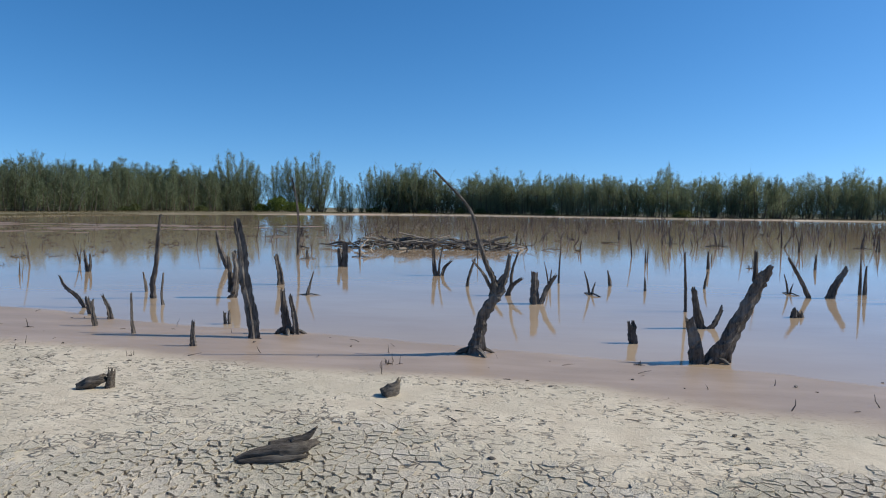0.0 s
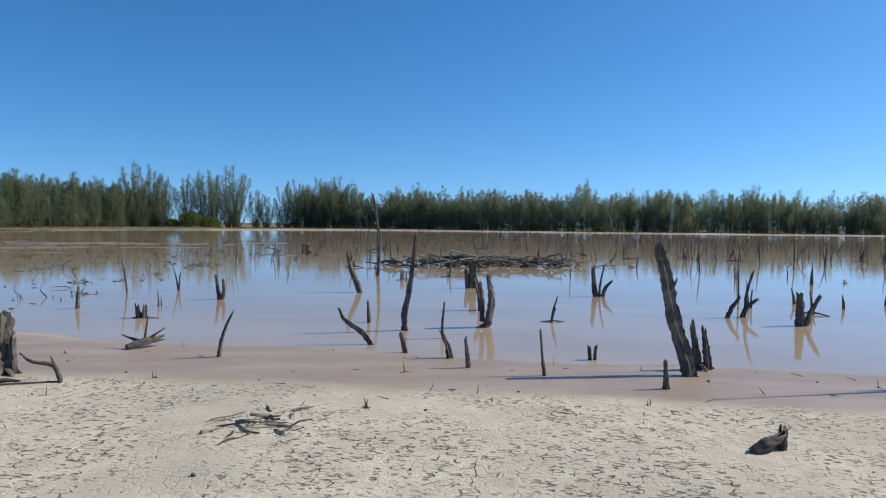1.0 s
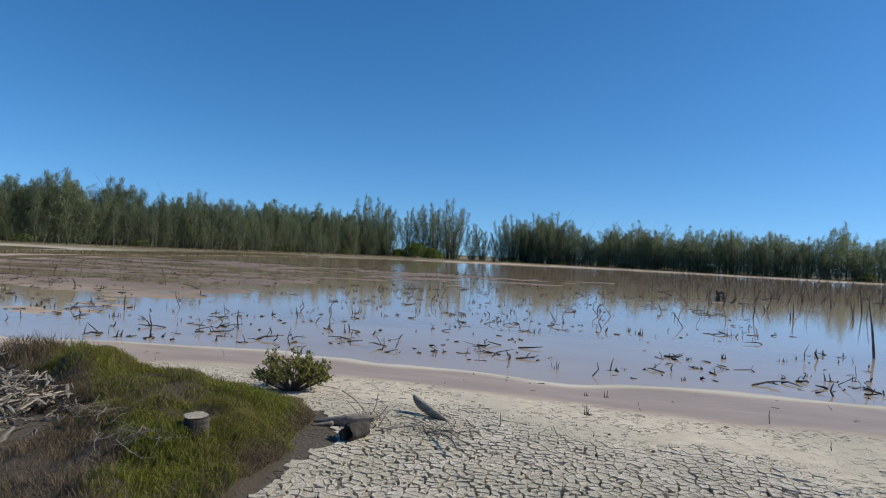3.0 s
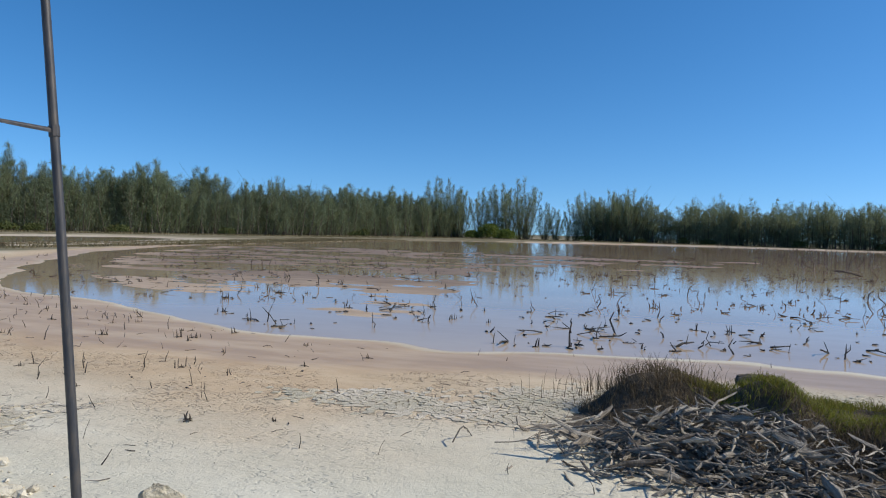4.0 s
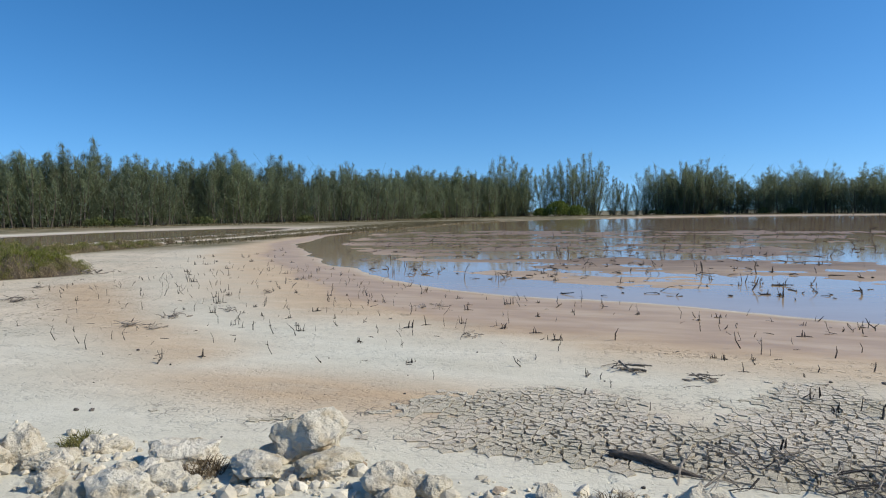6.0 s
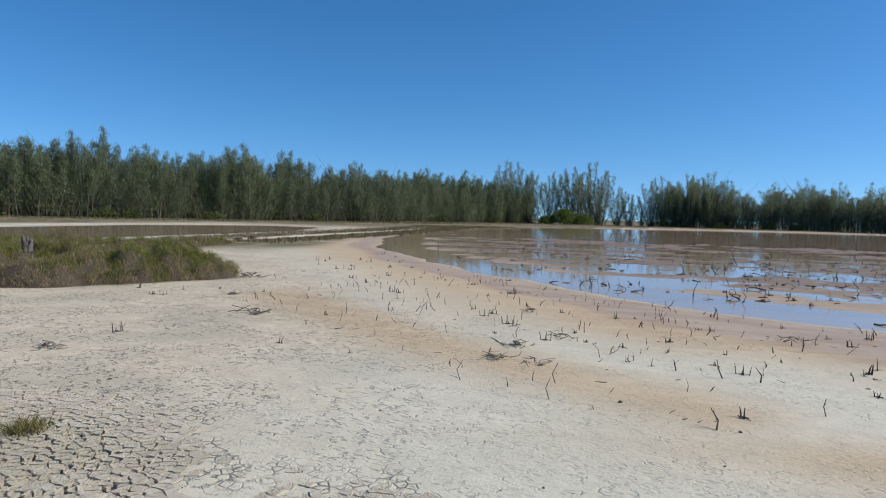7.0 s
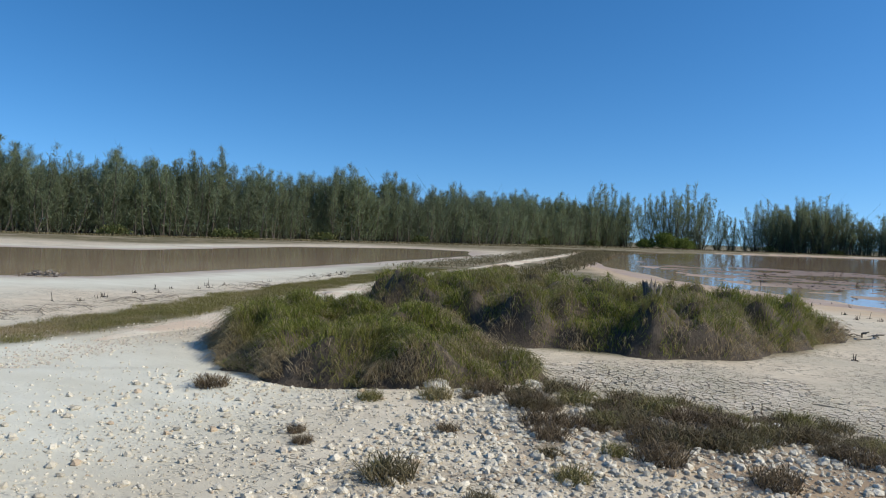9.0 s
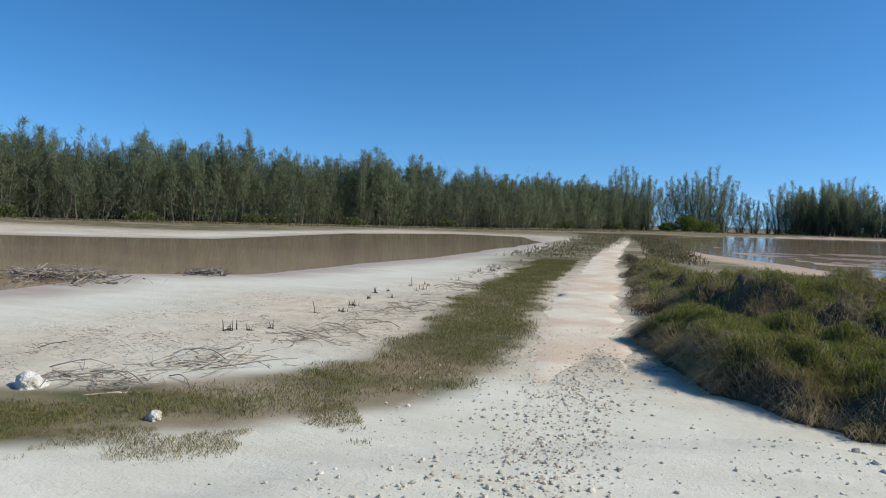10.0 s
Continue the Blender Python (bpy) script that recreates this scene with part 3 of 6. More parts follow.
# ---------------------------------------------------------------- trees on the far shore
def casuarina(seed, tall, wide, thin=1.0, leaders=9, lean=0.0, fan=0.5, tuft=0.31, dome=0.3, feet=0.5):
    """A feathery tree: rising leaders from one foot, each set with short upswept boughs that carry tufts of fine needles."""
    r = np.random.default_rng(seed)
    wood, P, D, L = [], [], [], []
    for k in range(leaders):
        a = k * 2.4 + r.random()
        share = math.sqrt(k / leaders)
        out = wide * fan * share * (0.75 + 0.4 * r.random())
        h = tall * (1.0 if k == 0 else 1.0 - dome * share ** 3 - 0.18 * r.random())
        foot = np.array([math.cos(a), math.sin(a), 0]) * out * feet
        top = np.array([math.cos(a) * out + lean * h, math.sin(a) * out, h])
        bow = (r.random(3) - 0.5) * (1.2, 1.2, 0)
        line = [foot, foot * 0.5 + top * (0.45, 0.45, 0.4) + bow, foot * 0.15 + top * (0.82, 0.82, 0.76) + bow * 0.7, top]
        wood.append(tube(line, [0.15, 0.09, 0.05, 0.012], 4, 0.1, 2, 0, r))
        c, _ = spine(line, [1] * 4, 12)
        boughs = int(h * 2.1)
        f = (np.arange(boughs) + r.random(boughs)) / boughs * 0.96 + 0.03
        spot = np.stack([np.interp(f * h, c[:, 2], c[:, n]) for n in range(3)], 1)
        b = r.random(boughs) * 6.28
        swell = 0.6 + 0.8 * r.random(boughs)
        reach = wide * tuft * np.clip(1.0 - f, 0.0, 1) ** 1.05 * np.clip(0.7 + f * 2.0, 0, 1) * swell + 0.25
        way = np.stack([np.cos(b), np.sin(b), 0.2 + 1.3 * f + 0.5 * r.random(boughs)], 1)
        way /= np.linalg.norm(way, axis=1)[:, None]
        m = 20
        t = r.random((boughs, m, 1)) ** 0.65
        keep = r.random(boughs * m) < thin
        p = spot[:, None] + way[:, None] * reach[:, None, None] * t + r.normal(size=(boughs, m, 3)) * (0.2 + 0.2 * reach[:, None, None])
        d = way[:, None] * 0.8 + np.array([0, 0, 0.3]) + r.normal(size=(boughs, m, 3)) * 0.6
        P.append(p.reshape(-1, 3)[keep]), D.append(d.reshape(-1, 3)[keep])
        L.append(((0.45 + 0.6 * r.random((boughs, m))) * (0.8 + 0.3 * f[:, None])).ravel()[keep])
    for k in range(12):
        a, h0 = r.random() * 6.28, tall * (0.05 + 0.5 * r.random())
        l = wide * (0.4 + 0.35 * r.random())
        wood.append(tube([(0, 0, h0), (math.cos(a) * l * 0.6, math.sin(a) * l * 0.6, h0 + l * 0.5), (math.cos(a) * l, math.sin(a) * l, h0 + l)], [0.05, 0.03, 0.012], 3, 0.05, 2, 0, r))
    P, D, L = np.concatenate(P), np.concatenate(D), np.concatenate(L)
    P[:, 2] = np.maximum(P[:, 2], 0.05)
    D /= np.linalg.norm(D, axis=1)[:, None]
    side = np.cross(D, r.random((len(P), 3)) - 0.5)
    side /= np.linalg.norm(side, axis=1)[:, None]
    w = (0.035 + 0.04 * r.random(len(P)))[:, None]
    v = np.stack([P + side * w, P - side * w, P + D * L[:, None]], 1).reshape(-1, 3)
    crown = bulk("crown", v, NEEDLE)
    return mesh("trunk", *merged(wood), BARK), crown, v


def bulk(name, v, material):
    """A mesh of loose three-cornered sprays."""
    me = bpy.data.meshes.new(name)
    n = len(v)
    me.vertices.add(n)
    me.vertices.foreach_set("co", np.asarray(v, np.float32).ravel())
    me.loops.add(n)
    me.loops.foreach_set("vertex_index", np.arange(n, dtype=np.int32))
    me.polygons.add(n // 3)
    me.polygons.foreach_set("loop_start", np.arange(0, n, 3, dtype=np.int32))
    me.materials.append(material)
    me.update(calc_edges=True)
    return me


def make_tree(data, at, turn, size, label, group):
    tree = thing("casuarina_tree", label, "tree", group, at)
    tree.rotation_euler, tree.scale = (0, 0, turn), (size * 1.0, size * 1.0, size)
    part("trunk", data[0], tree)
    part("crown", data[1], tree)
    return tree


def plant_trees():
    r = np.random.default_rng(3)
    kinds = [casuarina(100 + n, (14.5, 15.2, 13.8, 16, 14.8, 13.4)[n], (8.6, 7.8, 9.2, 7.6, 8.4, 8.8)[n], 1.0, 11, (0.04, -0.05, 0.07, 0.0, -0.03, 0.05)[n]) for n in range(6)]
    airy = [casuarina(120 + n, (19, 17, 18)[n], (9.5, 8.5, 10)[n], 0.7, 13, (0.05, -0.04, 0.08)[n], 0.8, 0.17, 0.35, 0.2) for n in range(3)]
    bushy = [casuarina(140 + n, (10, 11)[n], (8.0, 7.6)[n], 1.0, 11) for n in range(2)]
    spreading = [casuarina(160 + n, (13, 12.5, 13.6)[n], (14, 13, 12)[n], 0.9, 17, (0.03, -0.05, 0.06)[n], 0.5, 0.19, 0.45, 0.85) for n in range(3)]
    first, wood_behind = {}, []

    def plant(bank, n, x, y, size, label, group):
        m = Matrix.LocRotScale((x, y, lie(x, y) - 0.1), Euler((0, 0, r.random() * 6.28)), None)
        data = bank[n]
        key = (id(data[1]), group)
        if key not in first:
            first[key] = make_tree(data, m.translation, 0, 1.0, label, group)
            first[key].matrix_basis = m @ Matrix.Scale(size, 4)
            return first[key]
        ob = copy_thing(first[key], m)
        broad = 0.9 + 0.35 * r.random()
        ob.scale = (size * broad, size * broad, size * (0.94 + 0.12 * r.random()))
        return ob

    def hedge(line, gap, rows, depth, size, label, group, dip=0.0, front=2, rounded=0.3):
        p = np.array(line, float)
        seg = np.hypot(*np.diff(p, axis=0).T)
        s = np.r_[0, np.cumsum(seg)]
        for row in range(rows):
            d = gap * r.random()
            while d < s[-1]:
                x, y = np.interp(d, s, p[:, 0]), np.interp(d, s, p[:, 1])
                k = min(np.searchsorted(s, d, "right") - 1, len(seg) - 1)
                w = (p[k + 1] - p[k]) / seg[k]
                off = row * depth + (r.random() - 0.5) * depth * 0.8
                side = np.array([-w[1], w[0]])
                side = side * (1 if side[1] > 0 else -1)
                z = size * np.interp(d, s, np.linspace(1, 1 - dip, len(s))) * (0.76 + 0.32 * r.random())
                bank, n = (bushy, int(r.integers(2))) if row == 0 and r.random() < 0.35 else (spreading, int(r.integers(3))) if row < 2 and r.random() < rounded else (kinds, int(r.integers(6)))
                x, y = x + side[0] * off, y + side[1] * off
                if row < front:
                    plant(bank, n, x, y, z, label, group)
                else:
                    turn = r.random() * 6.28
                    c, q = math.cos(turn) * z, math.sin(turn) * z
                    v = bank[n][2].reshape(-1, 3, 3)[::2].reshape(-1, 3)
                    wood_behind.append(np.stack([v[:, 0] * c - v[:, 1] * q + x, v[:, 0] * q + v[:, 1] * c + y, v[:, 2] * z + lie(x, y)], 1))
                d += gap * (0.6 + 0.8 * r.random())

    green = "dense grey-green feathery casuarina at the edge of the salt flat"
    hedge([(-205, 28), (-172, 72), (-146, 108), (-126, 146), (-112, 176), (-100, 202), (-90, 220)], 3.3, 3, 4.5, 1.02, green, "trees of the west hedge", 0.07, 2, 0.35)
    hedge([(-22, 226), (6, 205), (40, 186), (90, 178), (150, 170), (215, 150)], 3.9, 3, 4.5, 0.97, green, "trees of the east hedge", 0.20, 1, 0.8)
    hedge([(-47.5, 229), (-28, 225)], 4.4, 2, 4.5, 1.15, green, "trees of the middle clump", 0.0, 2, 1.0)
    tall = "tall thin casuarina with open airy crown on the far shore"
    for x, y, s in ((-96, 214, 1.08), (-93, 221, 1.12), (-88, 216, 1.0), (-83, 222, 0.95), (-77, 224, 0.95), (-73, 221, 1.05), (-69, 226, 1.1), (-66, 222, 0.9), (-61, 228, 0.78), (-57, 226, 0.55), (-53, 227, 0.4), (-50, 227, 0.8), (-46, 223, 0.9), (-39, 222, 0.92), (-32, 222, 0.88), (-27, 223, 0.8)):
        plant(airy, int(r.integers(3)), x, y, s, tall, "tall open trees")
    tagged(new("casuarina_thicket", bulk("casuarina_thicket", np.concatenate(wood_behind), NEEDLE)), "dense grey-green casuarina thicket behind the front trees", "trees", kind="stuff")


plant_trees()


def shrub(name, at, wide, tall, leaves, size, label, group="", seed=1, twigs=10, material=None):
    """A rounded shrub: forked stems under many small leaves."""
    r = np.random.default_rng(seed)
    ob = thing(name, label, "shrub", group, (*at, lie(*at) - 0.02))
    stems = []
    for n in range(twigs):
        a, o = r.random() * 6.28, (0.25 + 0.75 * r.random()) * wide * 0.48
        top = np.array([math.cos(a) * o, math.sin(a) * o, tall * (0.45 + 0.5 * r.random())])
        stems.append(tube([(0, 0, 0), top * (0.4, 0.4, 0.55), top], [0.012 * tall + 0.006, 0.008 * tall + 0.004, 0.003], 4, 0.1, 2, 0, r))
    part("stem", mesh("stem", *merged(stems), BARK), ob)
    m = leaves
    a, o = r.random(m) * 6.28, np.sqrt(r.random(m))
    bulge = 0.75 + 0.5 * lattice(np.cos(a) * 2 + 5, np.sin(a) * 2 + 5, seed)
    h = r.random(m) ** 0.8
    rim = np.sqrt(np.clip(1 - (h * 0.95) ** 2.2, 0.05, 1)) * bulge
    P = np.stack([np.cos(a) * o * rim * wide * 0.5, np.sin(a) * o * rim * wide * 0.5, tall * (0.08 + 0.92 * h) * (0.85 + 0.3 * r.random(m))], 1)
    D = r.normal(size=(m, 3)) + np.array([0, 0, 0.5])
    D /= np.linalg.norm(D, axis=1)[:, None]
    S = np.cross(D, r.normal(size=(m, 3)))
    S /= np.linalg.norm(S, axis=1)[:, None]
    L = size * (0.7 + 0.6 * r.random(m))[:, None]
    v = np.stack([P, P + D * L * 0.5 + S * L * 0.28, P + D * L, P + D * L * 0.5 - S * L * 0.28], 1).reshape(-1, 3)
    i = np.arange(m)[:, None] * 4
    part("foliage", mesh("foliage", v.tolist(), np.concatenate([i, i + 1, i + 2, i + 3], 1).tolist(), material or LEAF), ob)
    return ob


shrub("shrub", (-81.5, 206), 6, 2.2, 1500, 0.5, "bright green low shrub below the tall trees", seed=5)
shrub("shrub", (-70.5, 208), 7, 2.8, 1800, 0.5, "bright green low shrub below the tall trees", seed=6)
shrub("shrub", (-76, 207), 8, 4.2, 2600, 0.5, "bright green rounded shrub below the tall trees", seed=4)


def twiggy_shrub(at, wide, tall, label, seed):
    """An open shrub: forked twigs from one foot with leaves strung along their outer ends."""
    r = np.random.default_rng(seed)
    ob = thing("shrub", label, "shrub", "", (*at, lie(*at) - 0.02))
    P, stems = [], []
    for n in range(64):
        a, o = r.random() * 6.28, r.random() ** 0.4 * wide * 0.5
        top = np.array([math.cos(a) * o, math.sin(a) * o * 0.8, tall * (1.05 - 0.5 * (o / wide * 2) ** 2) * (0.4 + 0.65 * r.random())])
        mid = top * (0.45, 0.45, 0.5) + (r.random(3) - 0.5) * 0.1
        stems.append(tube([(0, 0, 0), mid, top], [0.012, 0.007, 0.003], 4, 0.1, 2, 0, r))
        for k in range(4):
            f = 0.35 + 0.5 * r.random()
            base = mid * (1 - f) + top * f
            tip = base + (r.random(3) - (0.5, 0.5, 0.15)) * (0.2, 0.2, 0.16)
            stems.append(tube([base, (base + tip) / 2 + 0.01, tip], [0.004, 0.003, 0.002], 3, 0.1, 1, 0, r))
            t = r.random((11, 1)) ** 0.7
            P.append(base * (1 - t) + tip * t + r.normal(size=(11, 3)) * 0.012)
    part("stem", mesh("stem", *merged(stems), BARK), ob)
    P = np.concatenate(P)
    m = len(P)
    D = r.normal(size=(m, 3)) + np.array([0, 0, 0.7])
    D /= np.linalg.norm(D, axis=1)[:, None]
    S = np.cross(D, r.normal(size=(m, 3)))
    S /= np.linalg.norm(S, axis=1)[:, None]
    L = 0.052 * (0.6 + 0.7 * r.random(m))[:, None]
    v = np.stack([P, P + D * L * 0.5 + S * L * 0.26, P + D * L, P + D * L * 0.5 - S * L * 0.26], 1).reshape(-1, 3)
    i = np.arange(m)[:, None] * 4
    part("foliage", mesh("foliage", v.tolist(), np.concatenate([i, i + 1, i + 2, i + 3], 1).tolist(), TWIGLEAF), ob)
    return ob


twiggy_shrub((-26.0, 9.05), 1.15, 0.62, "small open yellow-olive shrub behind the driftwood mound", 8)
for n in range(18):
    rr = np.random.default_rng(500 + n)
    t = rr.random()
    sx, sy = (-168 + 72 * t, 66 + 128 * t) if n < 9 else (lambda a: (a, min(222, 206 - 0.55 * a)))(-60 + 110 * rr.random())
    shrub("low_shrub", (sx + 3 * rr.random(), sy - 3), 3.0 + 3 * rr.random(), 0.9 + 0.9 * rr.random(), 420, 0.5, "low dark green shrub along the foot of the trees", "low shrubs under the trees", 500 + n, 4, DARKLEAF)

# ---------------------------------------------------------------- standing dead wood in and beside the pond
# name of kind, place, turn of the plane it leans in, then each stem as (sideways, up, radius) along its length
SNAGS = [
    ("leaning", (-3.73, 8.22), -44, [[(0, 0, .111), (-.12, .38, .103), (-.24, .82, .095), (-.33, 1.27, .087), (-.43, 1.66, .065)]]),
    ("forked", (-3.41, 8.70), 1, [[(0, 0, .085), (-.04, .33, .06), (-.07, .6, .03)], [(.15, 0, .08), (.12, .29, .06), (.08, .51, .03)]]),
    ("branching", (-.45, 7.72), 1, [[(0, 0, .15), (.05, .27, .1), (.1, .53, .085), (.24, .75, .085), (.34, .89, .075)], [(.29, .82, .06), (.23, 1.04, .045), (.13, 1.25, .037), (.04, 1.54, .03), (-.1, 1.97, .022), (-.54, 2.44, .012)], [(.33, .88, .054), (.41, 1.1, .045), (.44, 1.28, .02)], [(.26, .78, .03), (.12, 1.07, .022), (-.03, 1.25, .014)]]),
    ("forked", (2.68, 7.77), 6, [[(0, 0, .135), (.19, .35, .111), (.4, .77, .095), (.57, 1.12, .085), (.62, 1.2, .05)], [(.53, 1.08, .04), (.54, 1.43, .022)], [(-.2, 0, .14), (-.25, .31, .095), (-.32, .53, .04)], [(.21, .02, .04), (.2, .38, .022)]]),
    ("forked", (3.28, 10.33), 1, [[(0, 0, .1), (-.11, .33, .08), (-.17, .69, .04)], [(.02, 0, .068), (.16, .14, .055), (.27, .38, .03)]]),
    ("forked", (.52, 12.7), 1, [[(0, 0, .135), (-.01, .35, .11), (-.01, .72, .06)], [(.12, 0, .075), (.25, .41, .06), (.41, .68, .045)]]),
    ("broken", (1.85, 8.87), 6, [[(0, 0, .065), (-.02, .27, .06)]]),
    ("bent", (-8.06, 10.63), -3, [[(0, 0, .058), (-.15, .22, .056), (-.34, .35, .047), (-.47, .45, .038), (-.53, .58, .025)]]),
    ("slender", (-7.5, 12.06), -3, [[(0, 0, .07), (-.03, .35, .06), (.06, .85, .05), (.12, 1.3, .04), (.16, 1.78, .028)]]),
    ("broken", (-7.5, 9.95), -4, [[(0, 0, .045), (-.06, .24, .025)]]),
    ("bent", (-6.05, 12.5), -3, [[(0, 0, .1), (.15, .19, .088), (.21, .66, .077), (.16, 1.01, .05)], [(.03, .21, .055), (.03, .55, .055), (-.01, .93, .03)]]),
    ("bent", (-10.23, 9.5), -3, [[(0, 0, .055), (.04, .25, .044), (.11, .46, .035), (.19, .63, .024)]]),
    ("slender", (-5.65, 8.27), -3, [[(0, 0, .032), (-.03, .22, .022), (-.06, .58, .012)]]),
    ("broken", (-4.32, 7.53), -3, [[(0, 0, .055), (-.01, .15, .036), (-.01, .29, .012)]]),
    ("forked", (-2.12, 18.04), -3, [[(0, 0, .1), (-.09, .48, .066), (-.13, 1.01, .04)], [(.1, 0, .08), (.2, .44, .066), (.36, .62, .03)], [(.05, .08, .05), (.07, .56, .045), (.16, 1.05, .025)]]),
    ("forked", (-.06, 13.94), -3, [[(0, 0, .069), (.09, .34, .055), (.29, .53, .035)], [(.09, .3, .05), (.11, .72, .04), (.24, 1.14, .022)]]),
    ("leaning", (-.45, 13.85), 1, [[(0, 0, .065), (.11, .33, .052), (.27, .56, .035)]]),
    ("bent", (-8.84, 18.81), -3, [[(0, 0, .1), (-.13, .46, .099), (-.3, .87, .08), (-.4, 1.31, .045)]]),
    ("slender", (-8.7, 25.05), -3, [[(0, 0, .088), (.06, 1.27, .066), (-.02, 2.57, .055), (-.19, 3.37, .03)]]),
    ("leaning", (6.99, 14.84), 6, [[(0, 0, .075), (-.18, .47, .06), (-.51, 1.06, .04)]]),
    ("leaning", (7.39, 14.91), 6, [[(0, 0, .137), (.1, .4, .09), (.35, .84, .055)]]),
    ("broken", (5.36, 11.84), 6, [[(0, 0, .11), (.01, .24, .07)], [(.16, 0, .11), (.13, .18, .06)]]),
    ("slender", (3.47, 12.18), 6, [[(0, 0, .047), (-.01, .58, .035), (-.05, 1.25, .02)]]),
    ("slender", (-1.1, 15.5), 1, [[(0, 0, .042), (.09, .5, .03), (.22, .87, .022)]]),
    ("hollow", (-12.61, 8.35), -4, [[(0, 0, .2), (-.02, .3, .15), (-.01, .68, .12)], [(-.12, .1, .05), (-.2, .6, .025)], [(.14, 0, .06), (.15, .41, .03)]]),
    ("broken", (-5.47, 20.24), 0, [[(0, 0, .17), (-.01, .44, .14), (.02, .98, .07)], [(-.14, .1, .08), (-.2, .77, .03)]]),
    ("broken", (-13.06, 13.6), -4, [[(0, 0, .117), (-.03, .29, .055)], [(.11, 0, .093), (.14, .28, .045)], [(-.1, .04, .045), (.3, .05, .04)]]),
    ("leaning", (-5.76, 14.99), -4, [[(0, 0, .108), (-.04, .42, .095), (-.13, .81, .05)]]),
    ("slender", (-6.83, 11.23), -4, [[(0, 0, .041), (-.03, .24, .03), (0, .64, .015)]]),
    ("bent", (-6.83, 9.51), -4, [[(0, 0, .053), (-.04, .2, .035), (-.12, .38, .015)]]),
    ("broken", (-6.62, 8.76), -4, [[(0, 0, .041), (-.02, .2, .033), (-.04, .37, .015)]]),
    ("forked", (-12.37, 16.96), -4, [[(0, 0, .072), (-.05, .37, .058), (-.1, .7, .025)], [(.03, 0, .058), (.11, .38, .043), (.09, .66, .025)]]),
    ("broken", (-4.73, 9.41), -3, [[(0, 0, .03), (-.01, .16, .026)], [(.07, 0, .03), (.08, .19, .026)]]),
    ("broken", (-14.19, 42.2), -4, [[(0, 0, .36), (-.01, .45, .33), (-.02, .85, .28)]]),
]
WORDS = {"leaning": "dark weathered leaning post of a dead mangrove", "forked": "dark forked mangrove stump with torn prongs",
         "branching": "crooked dead mangrove trunk with bare branches", "broken": "short broken dark mangrove stump",
         "bent": "bent bare dead mangrove stem", "slender": "slender upright bare dead stem", "hollow": "thick splintered grey-brown stump on the mud"}


def snag(kind, at, turn, stems, seed):
    r = np.random.default_rng(seed)
    z = min(lie(*at), 0.0 if lie(*at) < 0 else 1.0) - 0.05
    ob = thing("dead_stump", WORDS[kind] + (" standing in the pond" if lie(*at) < -0.01 else " on wet mud"), "stump", "", (*at, z))
    ob.rotation_euler = (0, 0, radians(turn))
    for n, stem in enumerate(stems):
        depth = (r.random() - 0.5) * 0.1
        pts = [(s, depth * u + (r.random() - 0.5) * 0.03, u + 0.05) for s, u, _ in stem]
        rad = [w * 0.76 for *_, w in stem]
        rad[-1] = max(rad[-1], 0.68 * rad[-2])
        if n == 0 or stem[0][1] < 0.06:
            pts.insert(0, (pts[0][0], 0, -0.12)), rad.insert(0, rad[0] * 1.25)
        me = mesh("trunk", *tube(pts, rad, 11, 0.55, 7, min(2.0, 0.06 / rad[-1]), r), SNAG)
        part("trunk" if n == 0 else "branch", me, ob)
    if kind in ("hollow", "forked", "branching") and at[1] < 13:
        for n in range(4):
            a = n * 1.6 + r.random()
            l = 0.18 + 0.15 * r.random()
            me = mesh("root", *tube([(0, 0, 0.14), (math.cos(a) * l * 0.6, math.sin(a) * l * 0.6, 0.09), (math.cos(a) * l, math.sin(a) * l, 0.02)], [0.04, 0.03, 0.012], 6, 0.3, 3, 0.3, r), SNAG)
            part("root", me, ob)
    return ob


for n, row in enumerate(SNAGS):
    snag(*row, seed=900 + n)


def stub_cluster(seed, stems, tall, spread, thick, lying=0):
    """A few thin stems of a dead seedling clump: name and mesh for each part."""
    r = np.random.default_rng(seed)
    out = []
    for n in range(stems):
        a, o = r.random() * 6.28, spread * r.random()
        x, y = math.cos(a) * o, math.sin(a) * o
        h = tall * (0.45 + 0.75 * r.random())
        k = (r.random(2) - 0.5) * 0.55 * h
        out.append(("stem", mesh("stem", *tube([(x, y, -0.05), (x + k[0] * 0.4, y + k[1] * 0.4, h * 0.5), (x + k[0], y + k[1], h)], [thick * 1.3, thick, thick * 0.45], 6, 0.35, 3, 1.2, r), SODDEN if tall < 0.3 else SNAG)))
    for n in range(lying):
        a, l = r.random() * 6.28, tall * (0.8 + 0.8 * r.random())
        c, s = math.cos(a), math.sin(a)
        out.append(("twig", mesh("twig", *tube([(-c * l * 0.5, -s * l * 0.5, thick), (0, 0, thick * 2.2), (c * l * 0.5, s * l * 0.5, thick * 0.8)], [thick * 0.5, thick * 0.8, thick * 0.4], 5, 0.2, 3, 0.5, r), SODDEN if tall < 0.3 else SNAG)))
    return out


